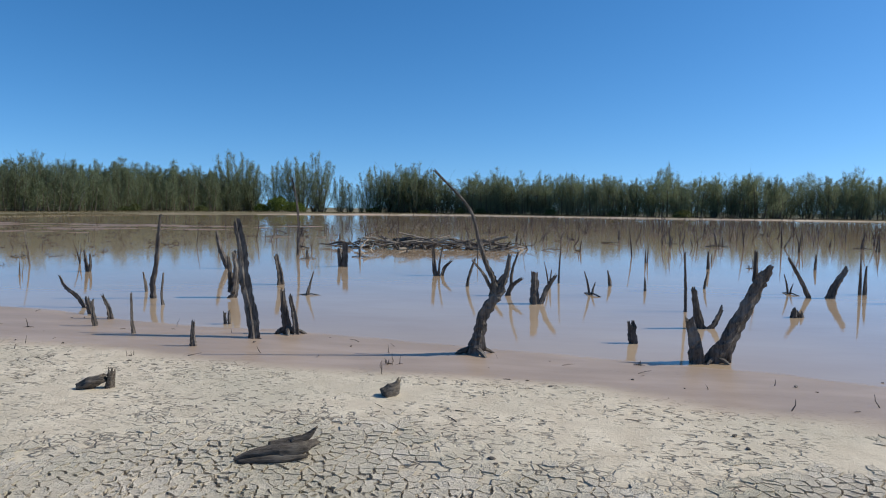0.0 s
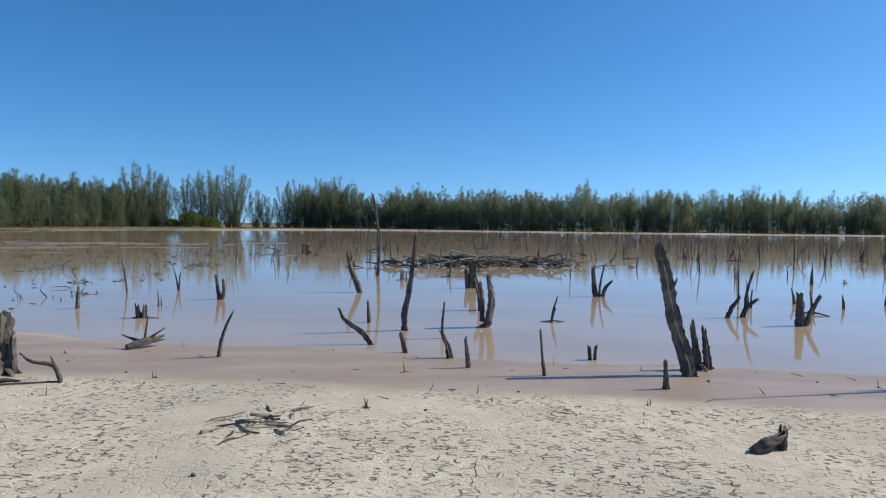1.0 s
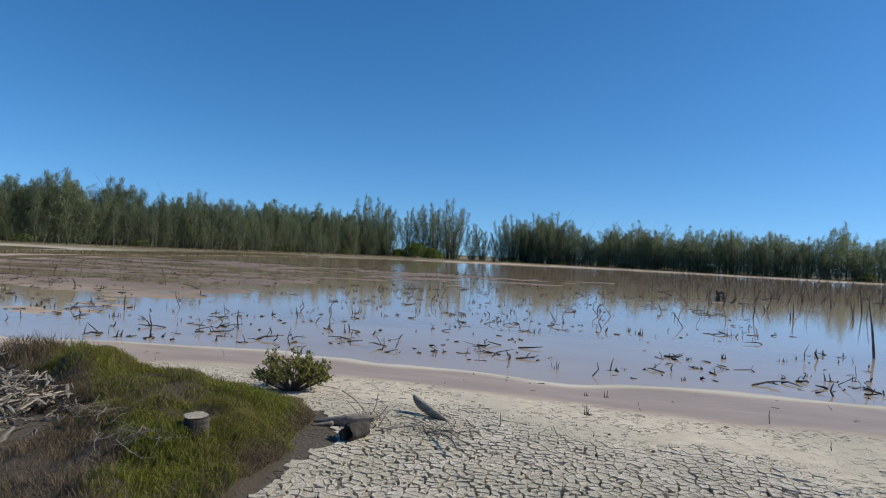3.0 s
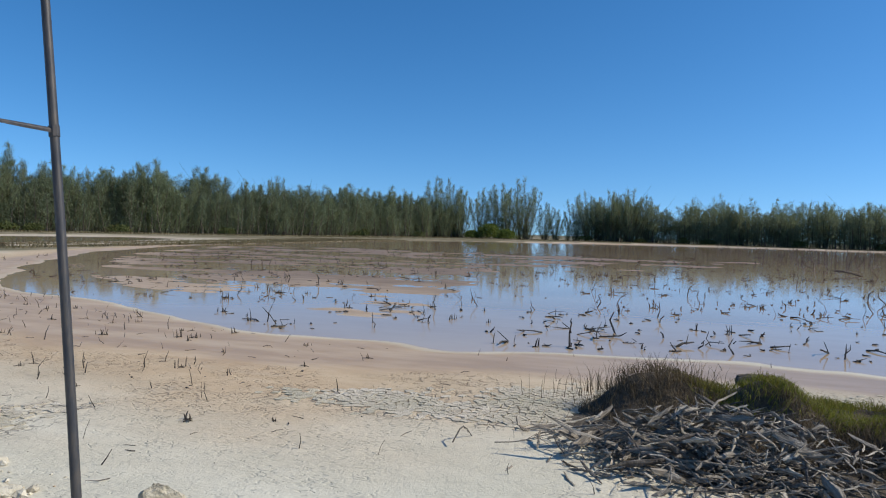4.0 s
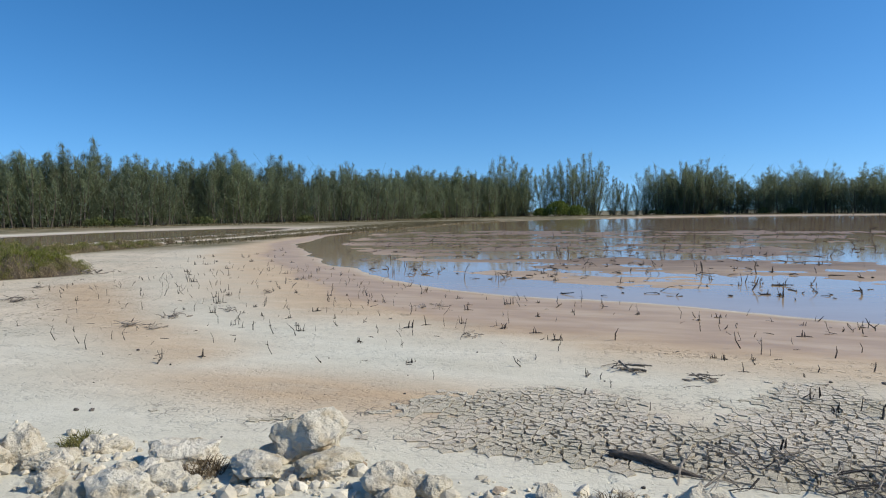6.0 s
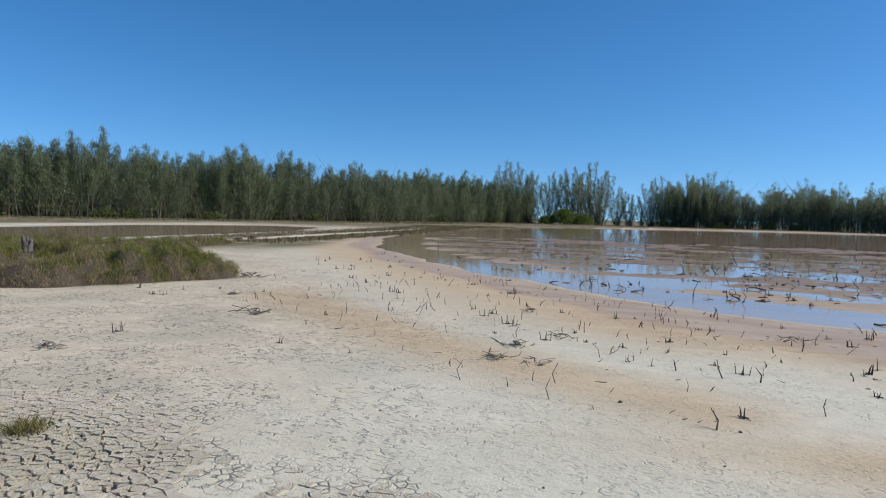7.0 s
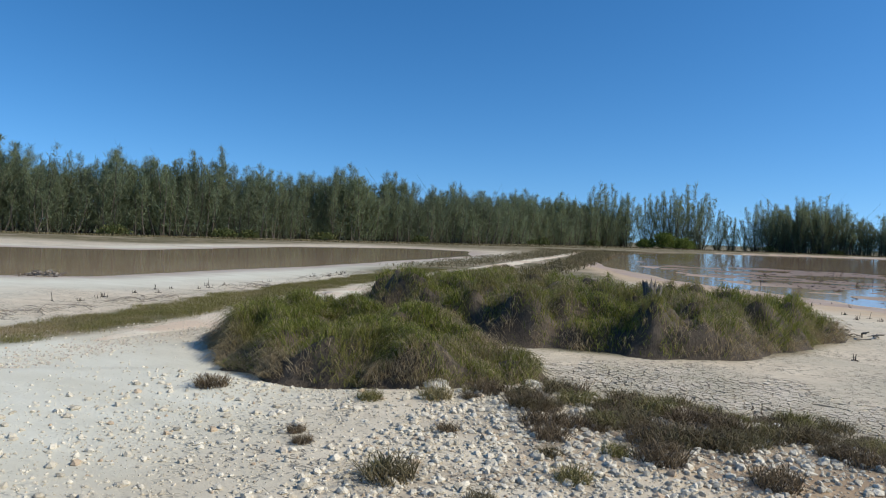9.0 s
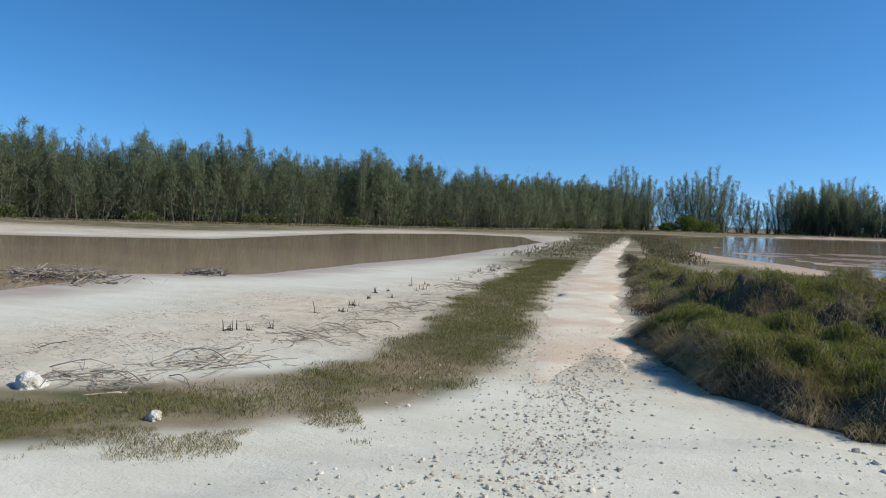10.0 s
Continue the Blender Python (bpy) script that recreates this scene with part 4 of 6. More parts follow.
def scatter(name, label, group, kinds, places, r, low=0.7, high=1.3):
    firsts = []
    for n, (x, y) in enumerate(places):
        k = int(r.integers(len(kinds)))
        size = low + (high - low) * r.random()
        z = max(lie(x, y), -0.02)
        m = Matrix.LocRotScale((x, y, z), Euler((0, 0, r.random() * 6.28)), None)
        found = [f for i, f in firsts if i == k]
        if not found:
            ob = thing(name, label, "dead wood", group, (x, y, z))
            for pname, data in kinds[k]:
                part(pname, data, ob)
            firsts.append((k, ob))
            ob.matrix_basis = m
        else:
            ob = copy_thing(found[0], m)
        ob.scale = (size, size, size)


def in_water(n, r, box, power=1.0, margin=0.6):
    out = []
    while len(out) < n:
        x = box[0] + (box[1] - box[0]) * r.random()
        y = box[2] + (box[3] - box[2]) * r.random() ** power
        d = pond(x, y)
        if d < -margin and all(math.hypot(x - s[1][0], y - s[1][1]) > 0.5 for s in SNAGS):
            out.append((x, y))
    return out


r1 = np.random.default_rng(11)
posts = [stub_cluster(200 + n, (1, 2, 1, 3, 2, 1, 2)[n], (1.0, 0.75, 1.3, 0.6, 0.9, 0.5, 0.7)[n], (0.05, 0.15, 0.02, 0.2, 0.12, 0.1, 0.2)[n], (0.034, 0.030, 0.024, 0.028, 0.038, 0.045, 0.032)[n], (0, 0, 0, 1, 1, 0, 1)[n]) for n in range(7)]
scatter("dead_snag", "dark bare dead stems rising from shallow pond water", "far dead stems in the pond", posts, in_water(150, r1, (-17, 34, 13, 95), 1.7, 2.5), r1, 0.45, 1.15)
scatter("dead_snag", "dark bare dead stems rising from shallow pond water", "far dead stems in the pond", posts, in_water(70, r1, (-2, 34, 30, 120), 1.0, 2.5), r1, 0.7, 1.5)
stubs = [stub_cluster(300 + n, (2, 3, 4, 1, 5, 2)[n], (0.12, 0.10, 0.13, 0.17, 0.09, 0.14)[n], (0.06, 0.1, 0.12, 0.02, 0.14, 0.1)[n], (0.007, 0.009, 0.006, 0.007, 0.007, 0.009)[n], (2, 4, 5, 1, 6, 3)[n]) for n in range(6)]
scatter("seedling_stub", "small clump of dead seedling stubs in the shallow pond", "dead stubs in the shallows", stubs, in_water(150, r1, (-56, -17, 12, 42), 1.5), r1, 0.7, 1.6)


def on_flat(n, r, box, lo, hi, keep=None):
    out = []
    while len(out) < n:
        x, y = box[0] + (box[1] - box[0]) * r.random(), box[2] + (box[3] - box[2]) * r.random()
        d = pond(x, y)
        if lo < d < hi and float(spit(np.array([x]), np.array([y]))[0]) < 0.1 and float(signed(np.array([x]), np.array([y]), FAR_MOUND)[0]) > 0.5:
            out.append((x, y))
    return out


flat_words = "small clump of dead seedling stubs on dried mud"
scatter("seedling_stub", flat_words, "dead stubs on the flat", stubs, on_flat(120, r1, (-63, -32, 5.5, 32), 0.3, 6.5), r1, 0.45, 1.15)
scatter("seedling_stub", flat_words, "dead stubs on the flat", stubs, on_flat(30, r1, (-62, -34, 5.5, 14), 4.0, 12), r1, 0.5, 1.1)
scatter("seedling_stub", flat_words, "dead stubs on the flat", stubs, on_flat(22, r1, (-24, 5, 6.0, 11), 0.3, 4.5), r1, 0.4, 0.8)
scatter("seedling_stub", flat_words, "dead stubs beside the grass verge", stubs, [(-77.2 - 0.9 * r1.random() - 0.06 * y, y) for y in 8 + 24 * r1.random(34)], r1, 0.6, 1.3)


def litter(name, label, count, place, seed, long=(0.1, 0.45), thick=(0.006, 0.016), stand=0.3, material=None, crooked=1.0):
    """Countless small sticks, lying or stuck in the mud, as one mesh."""
    r = np.random.default_rng(seed)
    pieces = []
    while len(pieces) < count:
        x, y = place(r)
        z = max(lie(x, y), 0.0)
        a, l, w = r.random() * 6.28, long[0] + (long[1] - long[0]) * r.random() ** crooked, thick[0] + (thick[1] - thick[0]) * r.random()
        rise = radians(45 + 45 * r.random()) if r.random() < stand else radians(12 * r.random())
        d = np.array([math.cos(a) * math.cos(rise), math.sin(a) * math.cos(rise), math.sin(rise)]) * l
        k = (r.random(3) - 0.5) * 0.25 * l * crooked
        p = np.array([x, y, z + w * 0.5])
        if crooked > 1 and r.random() < 0.5:
            q = p + d * (0.3 + 0.4 * r.random())
            pieces.append(tube([q, q + (r.random(3) - (0.5, 0.5, 0.25)) * l * 0.35, q + (r.random(3) - (0.5, 0.5, 0.1)) * l * 0.6], [w * 0.7, w * 0.5, w * 0.3], 4, 0.3, 1, 0.3, r))
        pieces.append(tube([p, p + d * 0.5 + k * (1, 1, 0.3), p + d], [w, w * 0.8, w * 0.4], 4, 0.2, 1, 0.3, r))
    ob = new(name, mesh(name, *merged(pieces), material or SNAG))
    return tagged(ob, label, "sticks", kind="stuff")


def pond_spot(r):
    while True:
        x, y = -62 + 46 * r.random(), 12 + 60 * r.random() ** 1.6
        if pond(x, y) < -0.5 and fbm(np.array([x * 0.55]), np.array([y * 0.8]), 61)[0] > 0.47:
            return x, y


litter("floating_sticks", "dark broken sticks and stubs scattered over the shallows", 3200, pond_spot, 71, (0.07, 0.62), (0.007, 0.023), 0.25, SODDEN, 2.2)


def far_spot(r):
    while True:
        x, y = -17 + 60 * r.random(), 34 + 100 * r.random()
        if pond(x, y) < -2:
            return x, y


litter("distant_stems", "distant thicket of thin dead stems in the pond", 800, far_spot, 72, (0.5, 1.5), (0.02, 0.045), 0.9)


def flat_spot(r):
    while True:
        x, y = -66 + 72 * r.random(), 4.5 + 16 * r.random()
        if 0.2 < pond(x, y) < 9:
            return x, y


litter("scattered_twigs", "thin dark twigs scattered over the dried mud", 480, flat_spot, 73, (0.04, 0.17), (0.003, 0.007), 0.25)


def stub_spot(r):
    while True:
        x, y = -58 + 24 * r.random(), 6.5 + 14 * r.random()
        if 0.3 < pond(x, y) < 9 and r.random() < 0.25 + 0.75 * float(step(fbm(np.array([x * 0.5]), np.array([y * 0.5]), 64), 0.42, 0.55)[0]):
            return x, y


litter("upright_twigs", "thin dead seedling stems standing in the dried mud", 420, stub_spot, 74, (0.08, 0.26), (0.004, 0.010), 1.0, SODDEN, 1.6)


# ---------------------------------------------------------------- driftwood
def stick_data(seed, long, thick, sides=6, bent=0.05, material=None):
    r = np.random.default_rng(seed)
    k = (r.random((2, 3)) - 0.5) * bent * 2
    pts = [(-long / 2, 0, 0), (-long / 6, k[0][1] * long, k[0][2] * long), (long / 5, k[1][1] * long, k[1][2] * long), (long / 2, 0, 0)]
    return mesh("stick", *tube(pts, [thick, thick * 0.9, thick * 0.75, thick * 0.45], sides, 0.25, 3, 1.2, r), material or DRIFT)


STICKS = [stick_data(400 + n, (0.9, 0.6, 0.45, 0.7, 1.2, 0.5, 0.35, 0.8)[n], (0.026, 0.032, 0.04, 0.018, 0.02, 0.024, 0.03, 0.014)[n], material=DRIFT if n % 3 else SNAG) for n in range(8)]


def splinter_data(seed, long, wide, deep, material):
    """A torn piece of driftwood: a flat, uneven, grooved sliver with ragged ends."""
    r = np.random.default_rng(seed)
    n, sides = 6, 7
    u = np.linspace(-0.5, 0.5, n)
    bow = np.cumsum(r.normal(size=(n, 2)) * 0.035, 0) * long
    ridge = 0.55 + 0.75 * r.random(sides)
    verts = []
    for i in range(n):
        swell = (0.55 + 0.6 * r.random()) * (0.45 if i in (0, n - 1) else 1.0)
        for k in range(sides):
            a = 2 * math.pi * k / sides
            g = ridge[k] * swell * (0.85 + 0.3 * r.random())
            tear = (r.random() ** 2) * 0.16 * long * (-1 if i == 0 else 1 if i == n - 1 else 0)
            verts.append((u[i] * long + tear, bow[i, 0] + math.cos(a) * g * wide, bow[i, 1] + math.sin(a) * g * deep))
    faces = [(i * sides + k, i * sides + (k + 1) % sides, (i + 1) * sides + (k + 1) % sides, (i + 1) * sides + k) for i in range(n - 1) for k in range(sides)]
    faces += [tuple(range(sides))[::-1], tuple(range((n - 1) * sides, n * sides))]
    return mesh("stick", verts, faces, material)


SPLINTERS = [splinter_data(450 + n, (0.62, 0.5, 0.4, 0.75, 0.34, 0.55, 0.9, 0.45, 0.3, 0.5)[n], (0.035, 0.05, 0.03, 0.022, 0.055, 0.028, 0.03, 0.07, 0.045, 0.02)[n], (0.014, 0.022, 0.02, 0.014, 0.03, 0.016, 0.018, 0.03, 0.02, 0.013)[n], (PALE, DRIFT, DRIFT, PALE, DRIFT, SNAG, DRIFT, DRIFT, PALE, SNAG)[n]) for n in range(10)]


def branch_data(seed, long, thick, material):
    """A long thin dry branch with a bow in it and a few side twigs."""
    r = np.random.default_rng(seed)
    k = (r.random((3, 3)) - 0.5) * (0, 0.3, 0.16) * long
    pts = [np.array((-long / 2, 0, 0)), np.array((-long / 5, 0, 0)) + k[0], np.array((long / 6, 0, 0)) + k[1], np.array((long / 2, 0, 0)) + k[2] * 0.6]
    pieces = [tube(pts, [thick, thick * 0.85, thick * 0.6, thick * 0.25], 5, 0.2, 3, 0.4, r)]
    for n in range(3):
        p = pts[1] * (1 - n / 3) + pts[2] * n / 3
        q = p + np.array((long * 0.18, (r.random() - 0.5) * long * 0.3, (r.random() - 0.3) * long * 0.12))
        pieces.append(tube([p, (p + q) / 2 + 0.01, q], [thick * 0.5, thick * 0.4, thick * 0.15], 4, 0.2, 2, 0.2, r))
    return mesh("branch", *merged(pieces), material)


BRANCHES = [branch_data(470 + n, (1.3, 1.0, 1.6, 0.8, 1.2, 0.9)[n], (0.012, 0.010, 0.014, 0.008, 0.009, 0.007)[n], (DRIFT, SNAG, DRIFT, DRIFT, SNAG, DRIFT)[n]) for n in range(6)]


def heap(name, label, at, count, spread, tall, seed, size=1.0, flat=0.35, group="", bank=None, lift=0.0):
    """A heap of sticks, each one a part."""
    r = np.random.default_rng(seed)
    ob = thing(name, label, "driftwood", group, (*at, max(lie(*at), 0.0) + lift))
    for n in range(count):
        u, v = np.clip(r.normal(size=2) * 0.42, -1.1, 1.1)
        z = tall * max(0.0, 1 - u * u - v * v) * r.random() + 0.02 * size
        st = part("stick", (bank or STICKS)[int(r.integers(len(bank or STICKS)))], ob, "", (u * spread[0], v * spread[1], z))
        st.rotation_euler = (r.random() * 6, (r.random() - 0.5) * flat * 2, r.random() * 6.28)
        s = size * (0.55 + 0.8 * r.random())
        st.scale = (s, s, s)
    return ob


heap("driftwood_heap", "bleached grey driftwood heap against a grassy mound", (-28.75, 6.75), 298, (1.75, 0.95), 0.46, 81, 0.48, 0.55, bank=SPLINTERS)
heap("driftwood_heap", "pale splintered driftwood spilling from the heap", (-28.85, 6.2), 290, (1.5, 0.5), 0.14, 80, 0.38, 0.35, bank=SPLINTERS + BRANCHES[3:])
heap("driftwood_heap", "small grey driftwood pieces on the heap", (-28.6, 6.75), 290, (1.6, 0.8), 0.5, 74, 0.33, 0.6, bank=SPLINTERS)
heap("driftwood_heap", "thin grey branches round the driftwood heap", (-29.4, 6.5), 60, (1.5, 0.9), 0.2, 79, 0.62, 0.25, bank=BRANCHES)
heap("driftwood_heap", "large pale and dark driftwood slabs on the heap", (-28.9, 6.55), 42, (1.35, 0.75), 0.42, 72, 0.85, 0.45, bank=SPLINTERS)
heap("twig_tangle", "pale dry twigs tangled over mound grass", (-26.65, 6.0), 46, (0.36, 0.26), 0.08, 78, 0.22, 0.5, bank=BRANCHES, lift=0.30)
heap("twig_tangle", "pale dry twigs tangled over mound grass", (-25.75, 5.6), 54, (0.42, 0.26), 0.08, 77, 0.22, 0.5, bank=BRANCHES, lift=0.28)
heap("twig_tangle", "thin dark twigs tangled beside grey logs", (-23.75, 7.75), 26, (0.5, 0.22), 0.12, 76, 0.62, 0.25, bank=BRANCHES)
heap("twig_tangle", "thin dark twigs tangled beside grey logs", (-24.45, 7.75), 16, (0.2, 0.2), 0.25, 75, 0.4, 1.0, bank=BRANCHES)
heap("brush_island", "low island of tangled dead brush in the pond", (-3.8, 31.0), 190, (6.4, 1.6), 0.5, 82, 1.7, 0.35, bank=STICKS[:1] + STICKS[3:5] + STICKS[6:7])
heap("brush_heap", "heap of dead sticks at the lagoon edge", (-87.6, 12.4), 200, (2.9, 1.5), 0.26, 83, 0.75, 0.3, bank=STICKS + BRANCHES[:3])
heap("brush_heap", "low scatter of dead sticks at the lagoon edge", (-85.6, 15.9), 40, (1.1, 0.6), 0.15, 84, 0.9)
heap("twig_scatter", "loose twigs scattered on pale sand", (-8.9, 6.15), 26, (0.6, 0.45), 0.04, 85, 0.42, 0.2)
heap("twig_scatter", "dry brush strewn before the stone bank", (-40.5, 4.75), 150, (1.7, 0.42), 0.2, 86, 0.6, 0.3, bank=BRANCHES[:2] + BRANCHES[4:])
heap("twig_scatter", "thin dry twigs strewn over cracked mud", (-41.9, 5.2), 34, (0.9, 0.4), 0.08, 73, 0.5, 0.2, bank=BRANCHES)
for n, (x, y, c, w) in enumerate(((-51.5, 9.75, 16, 0.3), (-51.5, 8.7, 14, 0.28), (-51.0, 8.65, 14, 0.3), (-50.9, 10.7, 9, 0.22), (-57.45, 6.8, 18, 0.22), (-54.3, 24.3, 16, 0.8), (-51.9, 13.4, 8, 0.2), (-58.8, 12.9, 7, 0.2), (-47.2, 12.2, 14, 0.4), (-45.5, 9.4, 10, 0.3), (-42.3, 7.65, 10, 0.25), (-52.8, 16.5, 12, 0.5))):
    heap("twig_scatter", "small tangle of broken grey sticks on the drying flat", (x, y), c, (w, w * 0.6), 0.07, 240 + n, 0.36, 0.3, "stick tangles on the flat", SPLINTERS[2:7:2] + SPLINTERS[9:] + BRANCHES[1:2])
heap("twig_scatter", "broken sticks on the drying flat", (-56.9, 10.7), 16, (0.5, 0.4), 0.08, 87, 0.5)
heap("twig_scatter", "broken sticks on the drying flat", (-43.2, 7.9), 14, (0.3, 0.25), 0.08, 88, 0.4)
heap("twig_scatter", "broken sticks at the tip of the grass mound", (-61.0, 16.6), 26, (1.0, 0.8), 0.1, 89, 0.6)
for n, (x, y, s, w, d) in enumerate(((-77.4, 5.1, 70, 1.0, 0.5), (-77.1, 6.4, 70, 0.9, 1.0), (-76.9, 8.8, 64, 0.7, 1.6), (-77.1, 12.2, 60, 0.65, 2.2), (-77.6, 17.5, 50, 0.7, 2.8), (-78.6, 24, 36, 0.7, 3.2))):
    heap("branch_litter", "bleached dead branches strewn along the grass verge", (x, y), s, (w, d), 0.04, 90 + n, 0.5, 0.08, "branch litter by the verge", BRANCHES[:1] + BRANCHES[2:4] + BRANCHES[5:] + SPLINTERS[3:4])
heap("fallen_branch", "bare upright dead twig on pale salt", (-79.4, 5.75), 6, (0.3, 0.2), 0.05, 97, 0.5, 0.9, "", BRANCHES)


def log(name, label, at, turn, stems, material, seed, tilt=0.0, torn=1.2):
    """A fallen trunk or root: stems as (along, across, up, radius)."""
    r = np.random.default_rng(seed)
    ob = thing(name, label, "log", "", (*at, lie(*at)))
    ob.rotation_euler = (0, tilt, radians(turn))
    for n, stem in enumerate(stems):
        me = mesh("trunk", *tube([p[:3] for p in stem], [p[3] for p in stem], 16, 0.24, 7, torn, r), material, True)
        part("trunk" if n == 0 else "branch", me, ob)
    return ob


log("driftwood_log", "weathered ragged driftwood log on cracked mud", (-1.75, 3.72), 14, [[(-.3, -.02, .03, .015), (-.15, 0, .06, .05), (.05, 0, .08, .07), (.2, .01, .1, .062), (.28, .02, .12, .03)], [(.12, .02, .12, .03), (.24, .03, .17, .026), (.31, .03, .24, .007)], [(-.27, -.05, .02, .018), (0, -.075, .04, .036), (.22, -.06, .05, .015)], [(-.05, .05, .1, .03), (.1, .06, .13, .025), (.18, .05, .17, .006)]], LYING, 600)
log("fallen_tree", "fallen dead tree with crooked bare branches on sand", (-12.7, 6.5), 0, [
    [(-.43, .78, .17, .038), (-.32, .5, .17, .046), (-.17, .2, .13, .050), (-.06, -.2, .06, .042), (-.02, -.36, .0, .025)],
    [(-.3, .72, .06, .059), (-.2, .88, .07, .101), (-.1, 1.02, .08, .084), (-.04, 1.1, .09, .042)],
    [(-.17, .2, .12, .034), (.12, .11, .06, .034), (.19, -.2, .26, .027), (.14, -.3, .5, .020), (-.06, -.39, .81, .010)],
    [(-.1, .18, .1, .034), (.05, 0, .06, .030), (.21, -.21, .09, .029), (.4, -.18, .2, .024), (.56, -.15, .32, .018), (.59, -.18, .53, .010)],
    [(-.44, -.62, .01, .025), (-.3, -.52, .05, .059), (-.17, -.42, .06, .050), (-.06, -.34, .05, .025)],
    [(-.25, -.6, .06, .018), (-.5, -.85, .04, .013), (-.92, -1.0, .02, .007)],
    [(-.1, -.05, .12, .022), (-.25, -.4, .1, .018), (-.45, -.72, .03, .008)],
    [(.1, .05, .05, .015), (.16, -.16, .03, .010), (.24, -.3, .01, .005)]], LYING, 601)
log("fallen_branch", "crooked dead branch lying on wet mud", (-12.0, 7.9), 0, [[(.34, 0, .0, .026), (.33, 0, .06, .028), (.23, .04, .2, .026), (.02, -.03, .26, .02), (-.1, -.05, .36, .008)], [(.25, .04, .2, .014), (.2, .05, .3, .006)], [(.3, .02, .0, .014), (-.2, -.18, .02, .012), (-.67, -.37, .01, .006)]], LYING, 602)
log("fallen_branch", "short broken branch piece on wet mud", (-12.3, 7.75), 15, [[(-.1, 0, .02, .025), (.05, .02, .05, .028), (.2, 0, .04, .014)]], LYING, 616)
log("fallen_branch", "thin bent twig lying on pale sand", (-14.25, 7.3), 0, [[(-.2, 0, .01, .012), (0, .02, .05, .016), (.2, 0, .02, .008)], [(.0, .02, .05, .01), (.12, .06, .06, .005)]], LYING, 621)
log("root_clump", "small uprooted root clump at the water's edge", (-11.61, 10.26), 20, [[(-.25, -.1, .04, .05), (0, 0, .1, .07), (.2, .1, .12, .05)], [(0, 0, .1, .02), (.06, 0, .5, .008)], [(0, .05, .1, .025), (.3, 0, .3, .008)], [(-.05, 0, .1, .03), (-.3, .1, .2, .01)]], LYING, 603)
stump = log("sawn_stump", "short stump with pale sawn top in mound grass", (-25.46, 5.95), 0, [[(.02, .02, .0, .13), (.01, .01, .2, .112), (0, 0, .34, .102), (0, 0, .40, .10)]], SODDEN, 604, torn=0.0)
part("cut_face", mesh("cut_face", [(0.102 * math.cos(n * 0.524) * (1 + 0.1 * math.sin(n * 2.3)), 0.102 * math.sin(n * 0.524) * (1 + 0.1 * math.sin(n * 2.3)), 0.418 + 0.008 * math.sin(n * 0.5)) for n in range(12)] + [(0, 0, 0.424)], [(n, (n + 1) % 12, 12) for n in range(12)], SAWN), stump, "pale sawn wood face")


def hollow_log():
    """A short length of hollow trunk lying with its dark open end outwards."""
    r = np.random.default_rng(614)
    ob = thing("hollow_log", "short hollow log with a dark open end", "log", "", (-24.42, 7.2, lie(-24.42, 7.2) + 0.1))
    ob.rotation_euler = (0, 0, radians(-20))
    ridge = 1 + 0.12 * r.normal(size=16)
    verts = []
    for i, (y, rad) in enumerate(((-0.16, .095), (-0.17, .125), (-0.05, .13), (0.14, .125), (0.2, .09), (0.0, .085), (-0.14, .09))):
        verts += [(math.cos(a * 0.3927) * rad * ridge[a], y + 0.012 * r.normal(), math.sin(a * 0.3927) * rad * ridge[a]) for a in range(16)]
    faces = [(i * 16 + k, i * 16 + (k + 1) % 16, ((i + 1) % 7) * 16 + (k + 1) % 16, ((i + 1) % 7) * 16 + k) for i in range(7) for k in range(16)]
    ob.scale = (0.72, 0.85, 0.72)
    part("trunk", mesh("trunk", verts, faces, SODDEN, True), ob)
    part("heartwood", mesh("heartwood", [(math.cos(a * 0.3927) * 0.088, 0.12, math.sin(a * 0.3927) * 0.088) for a in range(16)], [tuple(range(16))], SODDEN), ob)


hollow_log()
log("driftwood_log", "split grey driftwood log beside the mound", (-24.72, 7.62), 6, [[(-.34, .03, .03, .02), (-.14, .02, .05, .05), (.08, 0, .08, .068), (.24, 0, .11, .055), (.32, 0, .13, .03)], [(-.1, -.05, .05, .03), (-.33, -.12, .03, .01)]], DRIFT, 605)
log("driftwood_log", "grey driftwood log on cracked mud", (-24.0, 8.45), -30, [[(-.2, 0, .22, .02), (-.12, 0, .16, .05), (.05, 0, .1, .055), (.2, 0, .06, .04), (.36, 0, .03, .015)]], DRIFT, 606)
log("driftwood_log", "dark half-buried log on cracked mud", (-42.75, 4.95), 158, [[(-.36, 0, .01, .014), (-.12, .03, .03, .035), (.14, -.02, .035, .04), (.34, .02, .04, .028)]], LYING, 607)
log("driftwood_stump", "dark notched driftwood stump half sunk in mud", (-4.25, 5.32), 10, [[(-.2, 0, .0, .05), (-.08, 0, .06, .06), (.02, 0, .1, .04)], [(.1, .02, .0, .05), (.12, .02, .14, .035)]], LYING, 608)
log("driftwood_stump", "dark root stump on grey mud", (-1.16, 5.55), 30, [[(-.1, 0, .0, .08), (0, 0, .07, .07), (.04, 0, .13, .02)]], LYING, 609)
log("driftwood_log", "dark log lying in the pond", (-15.6, 40.5), 0, [[(-2.2, 0, .05, .12), (0, 0, .14, .22), (2.0, .2, .12, .18), (3.4, .3, .3, .08)], [(1.6, .2, .2, .1), (2.0, .2, .6, .03)]], LYING, 610)
log("driftwood_log", "dark log lying in the pond", (-19.6, 33.5), 6, [[(-1.3, 0, .04, .08), (0, 0, .1, .14), (1.3, 0, .08, .08)]], LYING, 611)
